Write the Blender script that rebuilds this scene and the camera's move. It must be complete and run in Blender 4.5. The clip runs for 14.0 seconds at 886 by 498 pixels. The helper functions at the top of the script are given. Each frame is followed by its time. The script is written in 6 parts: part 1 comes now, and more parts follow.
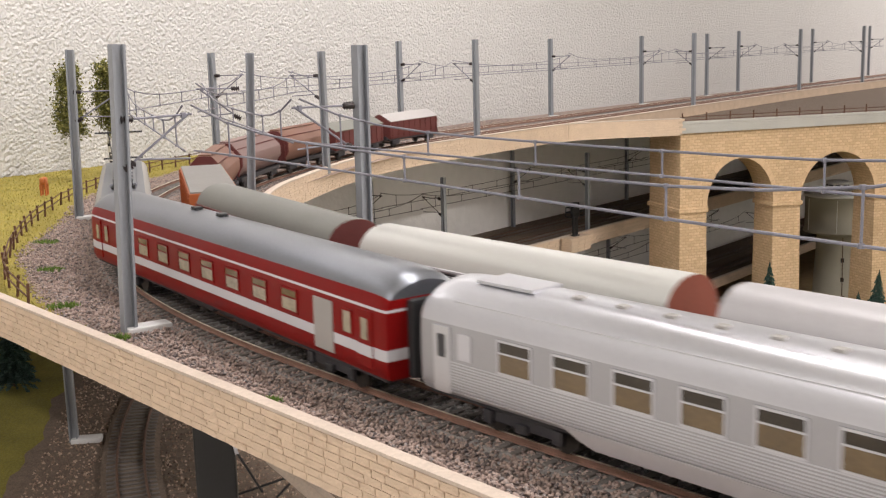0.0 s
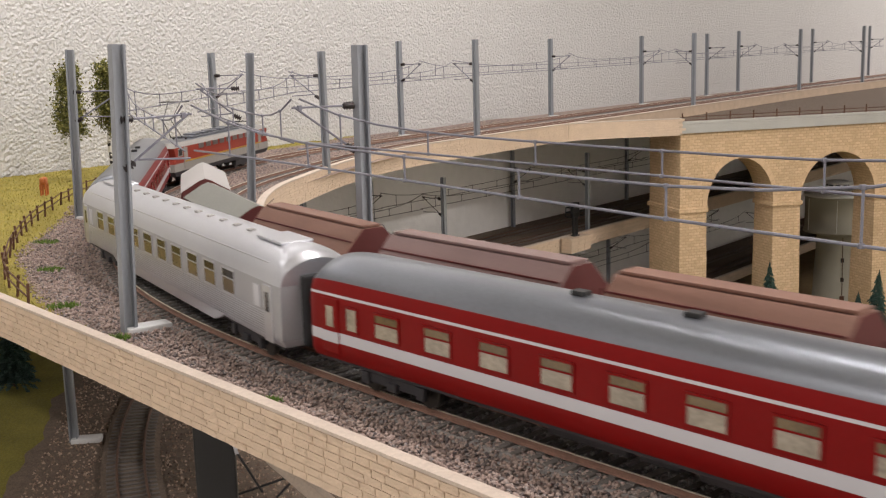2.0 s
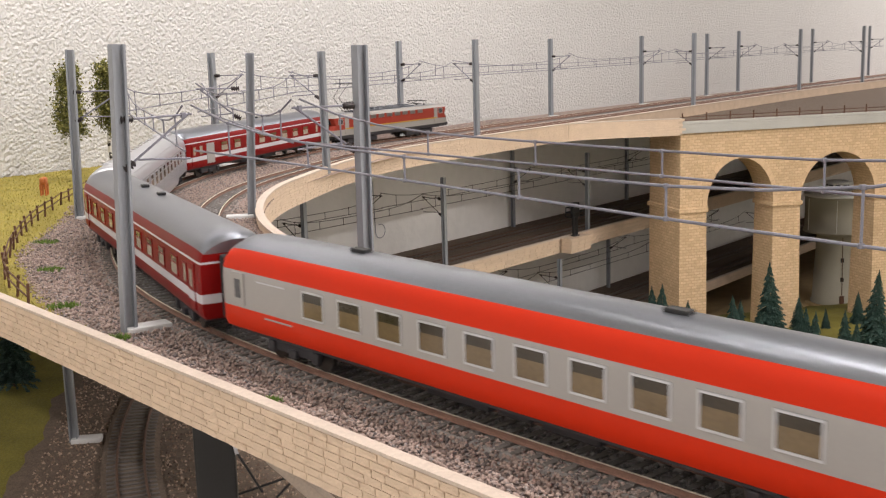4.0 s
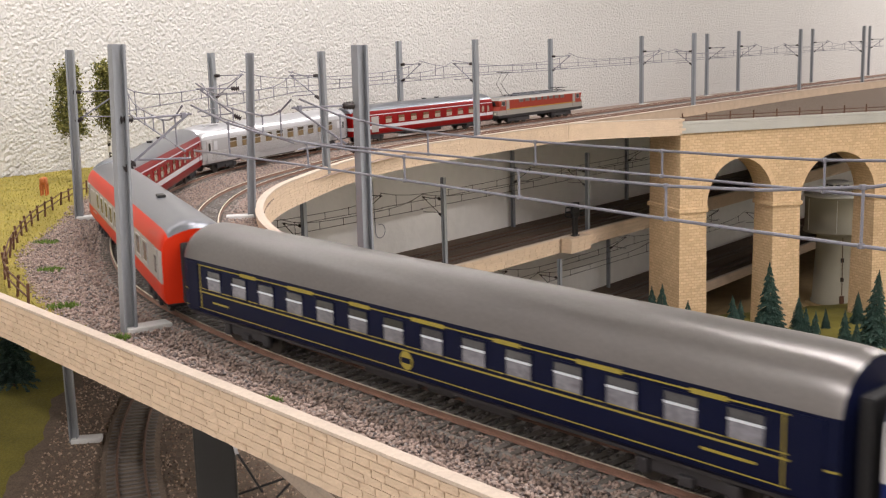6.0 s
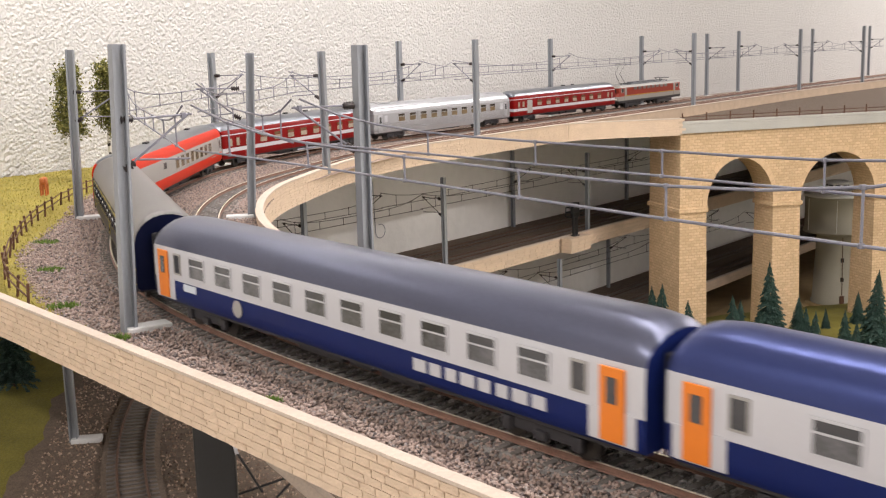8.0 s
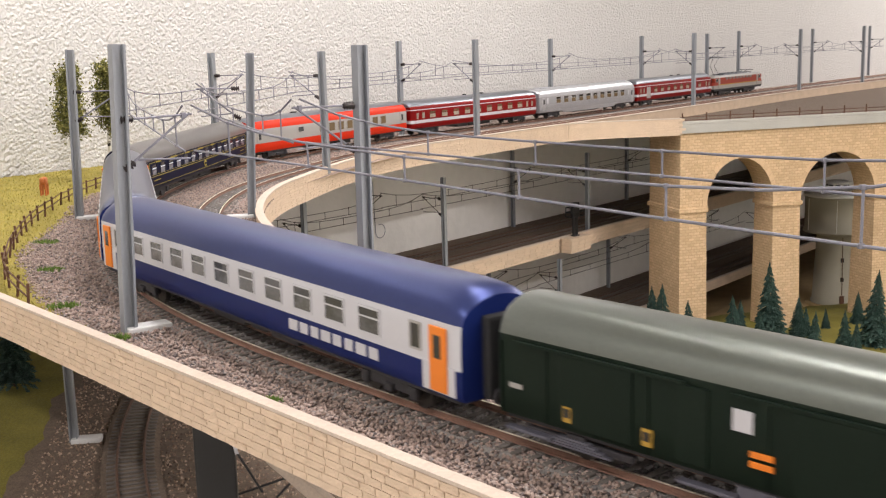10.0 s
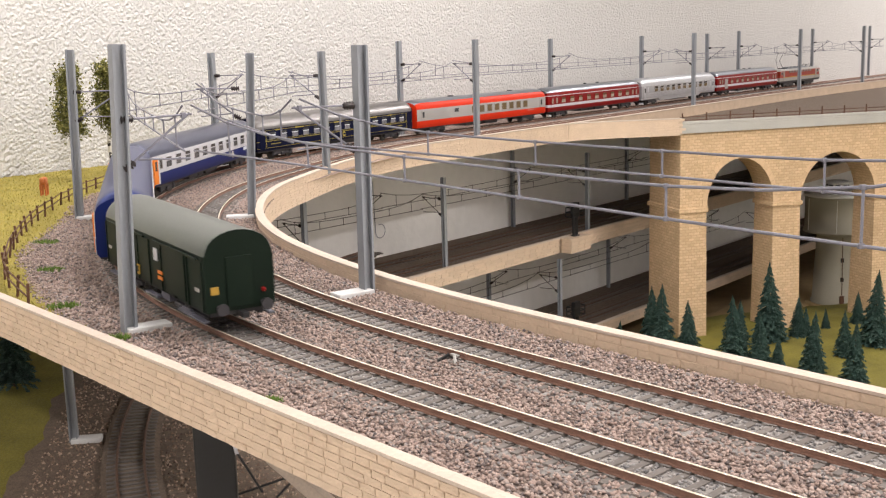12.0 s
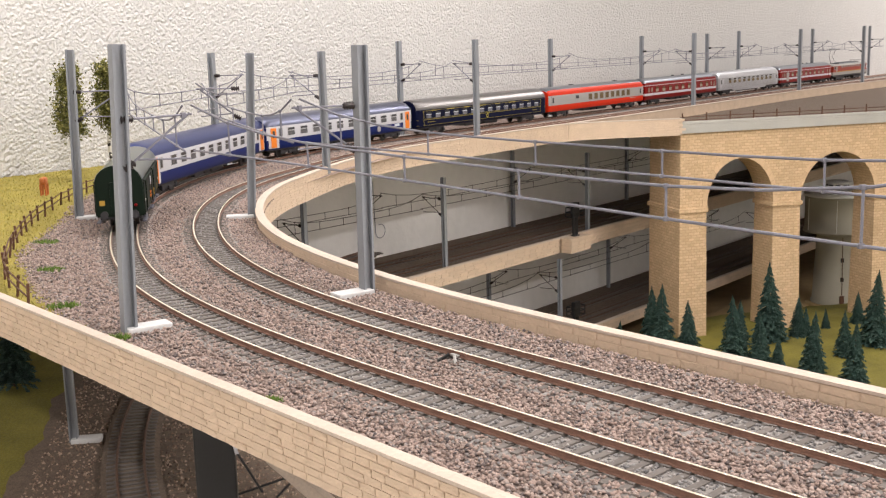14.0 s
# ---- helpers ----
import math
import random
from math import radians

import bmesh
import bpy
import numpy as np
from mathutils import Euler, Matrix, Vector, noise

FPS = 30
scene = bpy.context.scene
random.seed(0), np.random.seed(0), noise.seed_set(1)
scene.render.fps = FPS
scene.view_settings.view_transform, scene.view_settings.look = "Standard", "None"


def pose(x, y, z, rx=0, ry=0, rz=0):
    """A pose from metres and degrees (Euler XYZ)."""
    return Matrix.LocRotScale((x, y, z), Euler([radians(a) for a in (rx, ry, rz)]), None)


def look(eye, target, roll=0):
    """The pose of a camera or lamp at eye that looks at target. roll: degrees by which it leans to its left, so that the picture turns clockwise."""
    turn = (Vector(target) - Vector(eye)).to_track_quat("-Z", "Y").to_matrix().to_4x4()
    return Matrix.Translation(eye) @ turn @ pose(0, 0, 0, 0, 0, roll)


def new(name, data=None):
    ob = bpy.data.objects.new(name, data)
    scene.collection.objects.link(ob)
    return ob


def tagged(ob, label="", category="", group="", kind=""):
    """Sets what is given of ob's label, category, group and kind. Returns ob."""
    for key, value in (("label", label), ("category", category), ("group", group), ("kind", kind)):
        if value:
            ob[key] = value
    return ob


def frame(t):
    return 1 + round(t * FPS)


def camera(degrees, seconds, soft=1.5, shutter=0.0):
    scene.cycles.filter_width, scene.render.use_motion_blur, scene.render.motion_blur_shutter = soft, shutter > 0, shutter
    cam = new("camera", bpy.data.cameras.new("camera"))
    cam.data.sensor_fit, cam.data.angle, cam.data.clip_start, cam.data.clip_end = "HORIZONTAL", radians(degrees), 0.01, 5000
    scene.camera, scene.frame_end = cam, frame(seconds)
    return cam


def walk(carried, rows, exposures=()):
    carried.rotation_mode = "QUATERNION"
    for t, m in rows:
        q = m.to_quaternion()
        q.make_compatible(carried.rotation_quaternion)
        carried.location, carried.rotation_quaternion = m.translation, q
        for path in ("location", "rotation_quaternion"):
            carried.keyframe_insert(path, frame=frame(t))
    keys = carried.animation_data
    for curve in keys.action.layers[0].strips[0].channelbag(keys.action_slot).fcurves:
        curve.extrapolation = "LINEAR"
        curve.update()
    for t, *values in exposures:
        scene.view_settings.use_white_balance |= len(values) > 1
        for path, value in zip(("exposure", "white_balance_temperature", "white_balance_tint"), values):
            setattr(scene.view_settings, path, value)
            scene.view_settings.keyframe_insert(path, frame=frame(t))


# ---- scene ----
import itertools

# ---- camera ----
cam = camera(43.383, 14.0, soft=1.25, shutter=0.35)
EYE = (0.0, 0.0, 0.12114)
VIEW = look(EYE, (0.0, math.cos(radians(10.617)), 0.12114 - math.sin(radians(10.617))), -1.649)
walk(cam, [(0.0, VIEW), (14.0, VIEW)], exposures=[(0.0, -0.12), (0.5, -0.28), (1.0, -0.35), (1.5, -0.38), (2.0, -0.36), (2.5, -0.28), (3.0, -0.16), (5.5, -0.08), (6.5, -0.02), (7.5, 0.08), (8.0, 0.10), (10.5, 0.08), (11.0, 0.10), (12.5, 0.09), (14.0, 0.05)])

# ---- world and lamps ----
world = bpy.data.worlds.new("room_dark")
scene.world = world
world.use_nodes = True
world.node_tree.nodes["Background"].inputs[0].default_value = (1.0, 0.93, 0.85, 1)
world.node_tree.nodes["Background"].inputs[1].default_value = 0.12


def tube_lamp(x, y, z, sx, sy, watts, turn):
    data = bpy.data.lights.new("unseen_tube_light", "AREA")
    data.shape, data.size, data.size_y, data.energy = "RECTANGLE", sx, sy, watts
    data.color = (1.0, 0.945, 0.93)
    ob = new("unseen_tube_light", data)
    ob.matrix_basis = pose(x, y, z, 0, 0, turn)
    return ob


# unseen ceiling tubes, placed to brighten edge board, opening, roofs and right wall
tube_lamp(-0.75, -0.55, 1.28, 1.4, 0.10, 16, 131)
tube_lamp(1.75, -0.45, 1.28, 1.4, 0.10, 40, 50)
tube_lamp(0.40, 0.52, 1.28, 1.75, 0.07, 21, 131)
tube_lamp(2.15, 2.75, 1.28, 1.3, 0.10, 42, 131)
# unseen low tube by the wall, added for the streaks on the roofs
tube_lamp(-0.126, 1.208, 0.44, 1.4, 0.05, 2.0, 49.5)


# ---- materials ----
def mat(name, color, rough=0.6, metal=0.0, var=0.12, scale=60.0, bump=0.0, bump_scale=400.0, fine=900.0, spread=0.0, coat=0.0):
    """Principled paint or stone: two scales of noise vary the colour, a third gives relief; spread varies it from piece to piece."""
    m = bpy.data.materials.new(name)
    m.use_nodes = True
    nt = m.node_tree
    b = nt.nodes["Principled BSDF"]
    b.inputs["Roughness"].default_value, b.inputs["Metallic"].default_value = rough, metal
    b.inputs["Coat Weight"].default_value = 0.0
    b.inputs["Specular IOR Level"].default_value = 0.5 - coat
    tc = nt.nodes.new("ShaderNodeTexCoord")
    vals = []
    for s in (scale, fine):
        t = nt.nodes.new("ShaderNodeTexNoise")
        t.inputs["Scale"].default_value, t.inputs["Detail"].default_value = s, 4
        nt.links.new(tc.outputs["Object"], t.inputs["Vector"])
        vals.append(t.outputs["Fac"])
    add = nt.nodes.new("ShaderNodeMath")
    add.operation = "ADD"
    nt.links.new(vals[0], add.inputs[0])
    nt.links.new(vals[1], add.inputs[1])
    last = add.outputs[0]
    if spread:
        info = nt.nodes.new("ShaderNodeObjectInfo")
        mul = nt.nodes.new("ShaderNodeMath")
        mul.operation = "MULTIPLY_ADD"
        nt.links.new(info.outputs["Random"], mul.inputs[0])
        mul.inputs[1].default_value = spread
        nt.links.new(last, mul.inputs[2])
        last = mul.outputs[0]
    mr = nt.nodes.new("ShaderNodeMapRange")
    mr.inputs["From Min"].default_value, mr.inputs["From Max"].default_value = 0.6, 1.4 + spread
    mr.inputs["To Min"].default_value, mr.inputs["To Max"].default_value = 1 - var, 1 + var
    nt.links.new(last, mr.inputs["Value"])
    mix = nt.nodes.new("ShaderNodeMix")
    mix.data_type, mix.blend_type = "RGBA", "MULTIPLY"
    mix.inputs["Factor"].default_value = 1.0
    mix.inputs["A"].default_value = (*color, 1)
    nt.links.new(mr.outputs["Result"], mix.inputs["B"])
    nt.links.new(mix.outputs["Result"], b.inputs["Base Color"])
    if bump:
        t = nt.nodes.new("ShaderNodeTexNoise")
        t.inputs["Scale"].default_value, t.inputs["Detail"].default_value = bump_scale, 5
        nt.links.new(tc.outputs["Object"], t.inputs["Vector"])
        bn = nt.nodes.new("ShaderNodeBump")
        bn.inputs["Strength"].default_value, bn.inputs["Distance"].default_value = bump, 0.6 / bump_scale
        nt.links.new(t.outputs["Fac"], bn.inputs["Height"])
        nt.links.new(bn.outputs["Normal"], b.inputs["Normal"])
    return m


def island_mat(name, stops, rough=0.9):
    """Loose stones or blades: one colour of the ramp for each island."""
    m = bpy.data.materials.new(name)
    m.use_nodes = True
    nt = m.node_tree
    b = nt.nodes["Principled BSDF"]
    b.inputs["Roughness"].default_value = rough
    geo = nt.nodes.new("ShaderNodeNewGeometry")
    ramp = nt.nodes.new("ShaderNodeValToRGB")
    el = ramp.color_ramp.elements
    while len(el) < len(stops):
        el.new(0.5)
    for e, (p, c) in zip(el, stops):
        e.position, e.color = p, (*c, 1)
    nt.links.new(geo.outputs["Random Per Island"], ramp.inputs["Fac"])
    nt.links.new(ramp.outputs["Color"], b.inputs["Base Color"])
    return m


def stipple_mat():
    """Sprayed white wall with a coarse stippled relief."""
    m = mat("stippled_white_wall", (0.60, 0.59, 0.575), 0.6, var=0.03, scale=3, fine=40)
    nt = m.node_tree
    tc = nt.nodes.new("ShaderNodeTexCoord")
    n1 = nt.nodes.new("ShaderNodeTexNoise")
    n1.inputs["Scale"].default_value, n1.inputs["Detail"].default_value, n1.inputs["Distortion"].default_value = 330, 3.0, 0.8
    n2 = nt.nodes.new("ShaderNodeTexVoronoi")
    n2.inputs["Scale"].default_value = 330
    n2.feature = "SMOOTH_F1"
    ad = nt.nodes.new("ShaderNodeMath")
    ad.operation = "SUBTRACT"
    for n in (n1, n2):
        nt.links.new(tc.outputs["Object"], n.inputs["Vector"])
    nt.links.new(n1.outputs["Fac"], ad.inputs[0])
    nt.links.new(n2.outputs["Distance"], ad.inputs[1])
    bn = nt.nodes.new("ShaderNodeBump")
    bn.inputs["Strength"].default_value, bn.inputs["Distance"].default_value = 0.9, 0.0024
    nt.links.new(ad.outputs[0], bn.inputs["Height"])
    nt.links.new(bn.outputs["Normal"], nt.nodes["Principled BSDF"].inputs["Normal"])
    return m


def brick_mat(name, color, mortar, w, h, bump=0.5, rough=0.85):
    """Fine ashlar courses too small to build singly; u runs along x, v along z of the object."""
    m = mat(name, color, rough, var=0.14, scale=14, fine=220)
    nt = m.node_tree
    b = nt.nodes["Principled BSDF"]
    tc = nt.nodes.new("ShaderNodeTexCoord")
    sep = nt.nodes.new("ShaderNodeSeparateXYZ")
    com = nt.nodes.new("ShaderNodeCombineXYZ")
    nt.links.new(tc.outputs["Object"], sep.inputs[0])
    ad = nt.nodes.new("ShaderNodeMath")
    nt.links.new(sep.outputs["X"], ad.inputs[0])
    nt.links.new(sep.outputs["Y"], ad.inputs[1])
    nt.links.new(ad.outputs[0], com.inputs["X"])
    nt.links.new(sep.outputs["Z"], com.inputs["Y"])
    br = nt.nodes.new("ShaderNodeTexBrick")
    br.inputs["Scale"].default_value = 1.0
    br.inputs["Brick Width"].default_value, br.inputs["Row Height"].default_value = w, h
    br.inputs["Mortar Size"].default_value = h * 0.11
    br.inputs["Color1"].default_value, br.inputs["Color2"].default_value = (1, 1, 1, 1), (0.80, 0.77, 0.72, 1)
    br.inputs["Mortar"].default_value = (*mortar, 1)
    nt.links.new(com.outputs[0], br.inputs["Vector"])
    old = b.inputs["Base Color"].links[0].from_socket
    mix = nt.nodes.new("ShaderNodeMix")
    mix.data_type, mix.blend_type = "RGBA", "MULTIPLY"
    mix.inputs["Factor"].default_value = 0.8
    nt.links.new(old, mix.inputs["A"])
    nt.links.new(br.outputs["Color"], mix.inputs["B"])
    nt.links.new(mix.outputs["Result"], b.inputs["Base Color"])
    nz = nt.nodes.new("ShaderNodeTexNoise")
    nz.inputs["Scale"].default_value = 260
    nt.links.new(tc.outputs["Object"], nz.inputs["Vector"])
    sm = nt.nodes.new("ShaderNodeMath")
    sm.operation = "SUBTRACT"
    nt.links.new(nz.outputs["Fac"], sm.inputs[0])
    nt.links.new(br.outputs["Fac"], sm.inputs[1])
    bn = nt.nodes.new("ShaderNodeBump")
    bn.inputs["Strength"].default_value, bn.inputs["Distance"].default_value = bump, 0.001
    nt.links.new(sm.outputs[0], bn.inputs["Height"])
    nt.links.new(bn.outputs["Normal"], b.inputs["Normal"])
    return m


WALL = stipple_mat()
STONE = mat("cast_sandstone", (0.64, 0.495, 0.365), 0.85, var=0.15, scale=60, fine=700, bump=0.8, bump_scale=700, spread=0.5)
STONE_JOINT = mat("sandstone_joint", (0.55, 0.425, 0.315), 0.9, var=0.14, scale=60, bump=0.4, bump_scale=600)
STONE_CAP = mat("pale_sawn_board_edge", (0.55, 0.46, 0.385), 0.85, var=0.16, scale=30, fine=700, bump=0.3, bump_scale=700)
VIADUCT = brick_mat("viaduct_sandstone", (0.69, 0.50, 0.31), (0.70, 0.64, 0.58), 0.0090, 0.0042, bump=0.9)
ARCH_STONE = mat("arch_ring_sandstone", (0.62, 0.44, 0.27), 0.85, var=0.14, scale=60, fine=500, bump=0.6, bump_scale=500, spread=0.6)
CONCRETE = mat("grey_concrete_band", (0.42, 0.41, 0.38), 0.8, var=0.1, scale=30, bump=0.2)
BALLAST_BED = mat("ballast_bed", (0.29, 0.225, 0.195), 0.95, var=0.35, scale=180, fine=900, bump=1.0, bump_scale=520)
BALLAST = island_mat("loose_ballast", [(0.0, (0.10, 0.085, 0.085)), (0.3, (0.29, 0.215, 0.185)), (0.6, (0.38, 0.285, 0.245)), (0.85, (0.41, 0.325, 0.285)), (1.0, (0.20, 0.19, 0.19))])
TRACK_BED = mat("grey_track_bed", (0.26, 0.24, 0.225), 0.95, var=0.3, scale=180, fine=900, bump=1.0, bump_scale=600)
GREY_BALLAST = island_mat("grey_track_ballast", [(0.0, (0.13, 0.125, 0.125)), (0.5, (0.25, 0.24, 0.235)), (1.0, (0.38, 0.35, 0.33))])
# brown stones and ballast of the lower levels, with shade put into the colour
SHADE_STONES = island_mat("shade_darkened_stones", [(0.0, (0.08, 0.055, 0.045)), (0.5, (0.24, 0.165, 0.12)), (1.0, (0.42, 0.32, 0.25))])
SHADE_BALLAST = mat("shade_darkened_ballast", (0.13, 0.095, 0.07), 0.95, var=0.35, scale=160, fine=700, bump=1.0, bump_scale=480)
SLEEPER = mat("weathered_sleeper", (0.15, 0.132, 0.12), 0.9, var=0.25, scale=200, spread=0.8)
RUST = mat("rusty_rail_side", (0.20, 0.108, 0.078), 0.75, var=0.25, scale=120)
RAIL_TOP = mat("worn_steel_railhead", (0.88, 0.80, 0.66), 0.34, 0.6, var=0.1, scale=60)
# brown rail of the lower tracks, darkened for the shade there
SHADE_RAIL = mat("shade_darkened_rail", (0.11, 0.06, 0.04), 0.6, var=0.2)
GRASS = mat("grass_mat", (0.27, 0.22, 0.04), 0.95, var=0.35, scale=26, fine=700, bump=1.0, bump_scale=700)
BLADES = island_mat("grass_fibres", [(0.0, (0.17, 0.17, 0.025)), (0.5, (0.32, 0.26, 0.05)), (1.0, (0.42, 0.34, 0.09))])
# grass of the lower levels, darker and greener than the upper meadow
LOW_GRASS = mat("darker_green_grass_mat", (0.17, 0.148, 0.022), 0.95, var=0.4, scale=30, fine=600, bump=1.0, bump_scale=600)
MAST = mat("grey_painted_mast", (0.25, 0.265, 0.29), 0.45, 0.1, var=0.06, scale=50)
FOOT = mat("pale_concrete_foot", (0.62, 0.62, 0.62), 0.7, var=0.08)
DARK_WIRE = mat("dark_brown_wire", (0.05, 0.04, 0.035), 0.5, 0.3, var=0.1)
WIRE = mat("grey_wire", (0.21, 0.21, 0.25), 0.4, 0.4, var=0.08)
INSULATOR = mat("brown_insulator", (0.022, 0.014, 0.014), 0.35, var=0.1)
TIMBER = mat("dark_brown_fence_wood", (0.10, 0.045, 0.025), 0.8, var=0.2)
BLACK = mat("black_paint", (0.012, 0.012, 0.013), 0.5, var=0.2)
PLAIN_WALL = mat("plain_white_lower_wall", (0.84, 0.82, 0.79), 0.8, var=0.06, scale=5, fine=60, bump=0.2, bump_scale=120)
# both kept pale so the unseen room throws light back under the decks
ROOM = mat("pale_bounce_plaster", (0.82, 0.80, 0.77), 0.9, var=0.04, scale=3)
FLOORING = mat("pale_bounce_floor", (0.66, 0.63, 0.58), 0.7, var=0.1, scale=5)


# ---- mesh helpers ----
def mesh_from(name, verts, faces, mats, index=None, smooth=False):
    me = bpy.data.meshes.new(name)
    me.from_pydata([tuple(map(float, v)) for v in verts], [], faces)
    for m in mats if isinstance(mats, (list, tuple)) else [mats]:
        me.materials.append(m)
    if index is not None:
        me.polygons.foreach_set("material_index", index)
    if smooth:
        me.polygons.foreach_set("use_smooth", [True] * len(me.polygons))
    me.update()
    return me


def part(name, bm, material, parent, label=""):
    """Links a bmesh (or a finished mesh) as one mesh object under a thing or a part."""
    if isinstance(bm, bpy.types.Mesh):
        me = bm
    else:
        bmesh.ops.recalc_face_normals(bm, faces=bm.faces)
        me = bpy.data.meshes.new(name)
        bm.to_mesh(me)
        bm.free()
    if material is not None:
        for m in material if isinstance(material, (list, tuple)) else [material]:
            me.materials.append(m)
    ob = new(name, me)
    if parent is not None:
        ob.parent = parent
    if label:
        ob["label"] = label
    return ob


def box(sx, sy, sz, at=(0, 0, 0), bevel=0.0, bm=None, turn=None):
    """A box of that size round the place at; bevel rounds its edges."""
    own = bmesh.new()
    bmesh.ops.create_cube(own, size=1.0)
    bmesh.ops.scale(own, vec=(sx, sy, sz), verts=own.verts)
    if bevel:
        bmesh.ops.bevel(own, geom=own.edges[:], offset=bevel, segments=2, affect="EDGES", profile=0.6)
    m = Matrix.Translation(at)
    if turn is not None:
        m = m @ turn
    bmesh.ops.transform(own, matrix=m, verts=own.verts)
    return merge(bm, own)


def merge(bm, own):
    if bm is None:
        return own
    tmp = bpy.data.meshes.new("tmp")
    own.to_mesh(tmp)
    own.free()
    bm.from_mesh(tmp)
    bpy.data.meshes.remove(tmp)
    return bm


def tube(a, b, r, bm=None, seg=6, r2=None):
    a, b = Vector(a), Vector(b)
    own = bmesh.new()
    bmesh.ops.create_cone(own, cap_ends=True, segments=seg, radius1=r, radius2=r if r2 is None else r2, depth=(b - a).length)
    q = (b - a).to_track_quat("Z", "Y").to_matrix().to_4x4()
    bmesh.ops.transform(own, matrix=Matrix.Translation((a + b) / 2) @ q, verts=own.verts)
    return merge(bm, own)


def lathe(profile, seg=24):
    """A turned body from (radius, z) pairs."""
    bm = bmesh.new()
    rings = [[bm.verts.new((r * math.cos(2 * math.pi * i / seg), r * math.sin(2 * math.pi * i / seg), z)) for i in range(seg)] for r, z in profile]
    for lo, hi in zip(rings, rings[1:]):
        for i in range(seg):
            bm.faces.new((lo[i], lo[(i + 1) % seg], hi[(i + 1) % seg], hi[i]))
    bm.faces.new(rings[0][::-1])
    bm.faces.new(rings[-1])
    for f in bm.faces:
        f.smooth = True
    return bm


def thing(name, at=None, label="", category="", group="", kind=""):
    ob = new(name)
    ob.empty_display_size = 0.01
    if at is not None:
        ob.matrix_basis = at
    return tagged(ob, label, category, group, kind)


# ---- the two tracks in plan ----
KNOTS = np.array([0, .3, .5, .65, .8, .95, 1.1, 1.3, 1.6, 2.0, 2.6, 3.4])


class Line:
    """A track's centre line from a start, a heading and curvatures at the knots; it runs on straight at both ends."""

    def __init__(self, x, y, heading, bends):
        ds = 0.01
        s = np.arange(0, 3.9, ds)
        th = heading - np.cumsum(np.interp(s, KNOTS, bends)) * ds
        self.p = np.stack([x + np.cumsum(np.cos(th)) * ds, y + np.cumsum(np.sin(th)) * ds], 1)
        self.th, self.ds = th, ds

    def at(self, s, off=0.0):
        """The place at s along the line and off to its left, and the heading there."""
        j = s / self.ds - 1
        n = len(self.p)
        k = int(min(max(math.floor(j), 0), n - 2))
        u = min(max(j - k, 0.0), 1.0)
        th = self.th[k] * (1 - u) + self.th[k + 1] * u
        p = self.p[k] * (1 - u) + self.p[k + 1] * u
        over = (j - k - u) * self.ds
        return (p[0] + over * math.cos(th) - off * math.sin(th), p[1] + over * math.sin(th) + off * math.cos(th), th)

    def nearest(self, x, y):
        d = np.hypot(self.p[:, 0] - x, self.p[:, 1] - y)
        return int(d.argmin()) * self.ds + self.ds, float(d.min())


OUTER = Line(0.1465, 0.2028, 2.2627, [-.732, .766, 1.738, .636, 1.526, 1.458, 1.657, .643, -.071, .012, .057, -.065])
INNER = Line(0.2580, 0.1523, 2.3142, [.262, -.147, 1.48, 1.629, 1.206, 2.37, .185, 1.39, -.014, -.053, .136, .109])
WALL_AT, WALL_TURN = (0.0142, 1.680), radians(49.5)
VIA_AT, VIA_TURN = (0.3433, 1.5882), radians(16.45)
EDGE_AT, EDGE_TURN = (0.0111, 0.2821), radians(131.5)
Z_BED, Z_LOW1, Z_LOW2, Z_GROUND, Z_SIDE = -0.0045, -0.175, -0.324, -0.322, -0.140


def smooth(a, b, x):
    t = min(max((x - a) / (b - a), 0.0), 1.0)
    return t * t * (3 - 2 * t)


def along(at, turn, u, v=0.0):
    """u along a straight line, v to its left."""
    return (at[0] + u * math.cos(turn) - v * math.sin(turn), at[1] + u * math.sin(turn) + v * math.cos(turn))


def frame_at(at, turn, z=0.0):
    return Matrix.Translation((at[0], at[1], z)) @ Matrix.Rotation(turn, 4, "Z")


def inner_rim(n=120):
    """The rim of the opening inside the curve, from the near end to the viaduct."""
    pts = []
    for i in range(n):
        s = -0.6 + (1.62 + 0.6) * i / (n - 1)
        off = -0.0455 + 0.010 * smooth(0.5, 0.8, s) + 0.008 * smooth(1.0, 1.15, s) - 0.017 * smooth(1.2, 1.5, s)
        x, y, _ = INNER.at(s, off)
        pts.append(Vector((x, y)))
    a, b = pts[-1], Vector(along(VIA_AT, VIA_TURN, 0.0))
    da = (pts[-1] - pts[-2]).normalized() * 0.07
    db = Vector((math.cos(VIA_TURN), math.sin(VIA_TURN))) * 0.07
    for i in range(1, 25):
        t = i / 24
        p1, p2 = a + da, b - db
        pts.append(a * (1 - t) ** 3 + p1 * 3 * t * (1 - t) ** 2 + p2 * 3 * t * t * (1 - t) + b * t ** 3)
    return pts


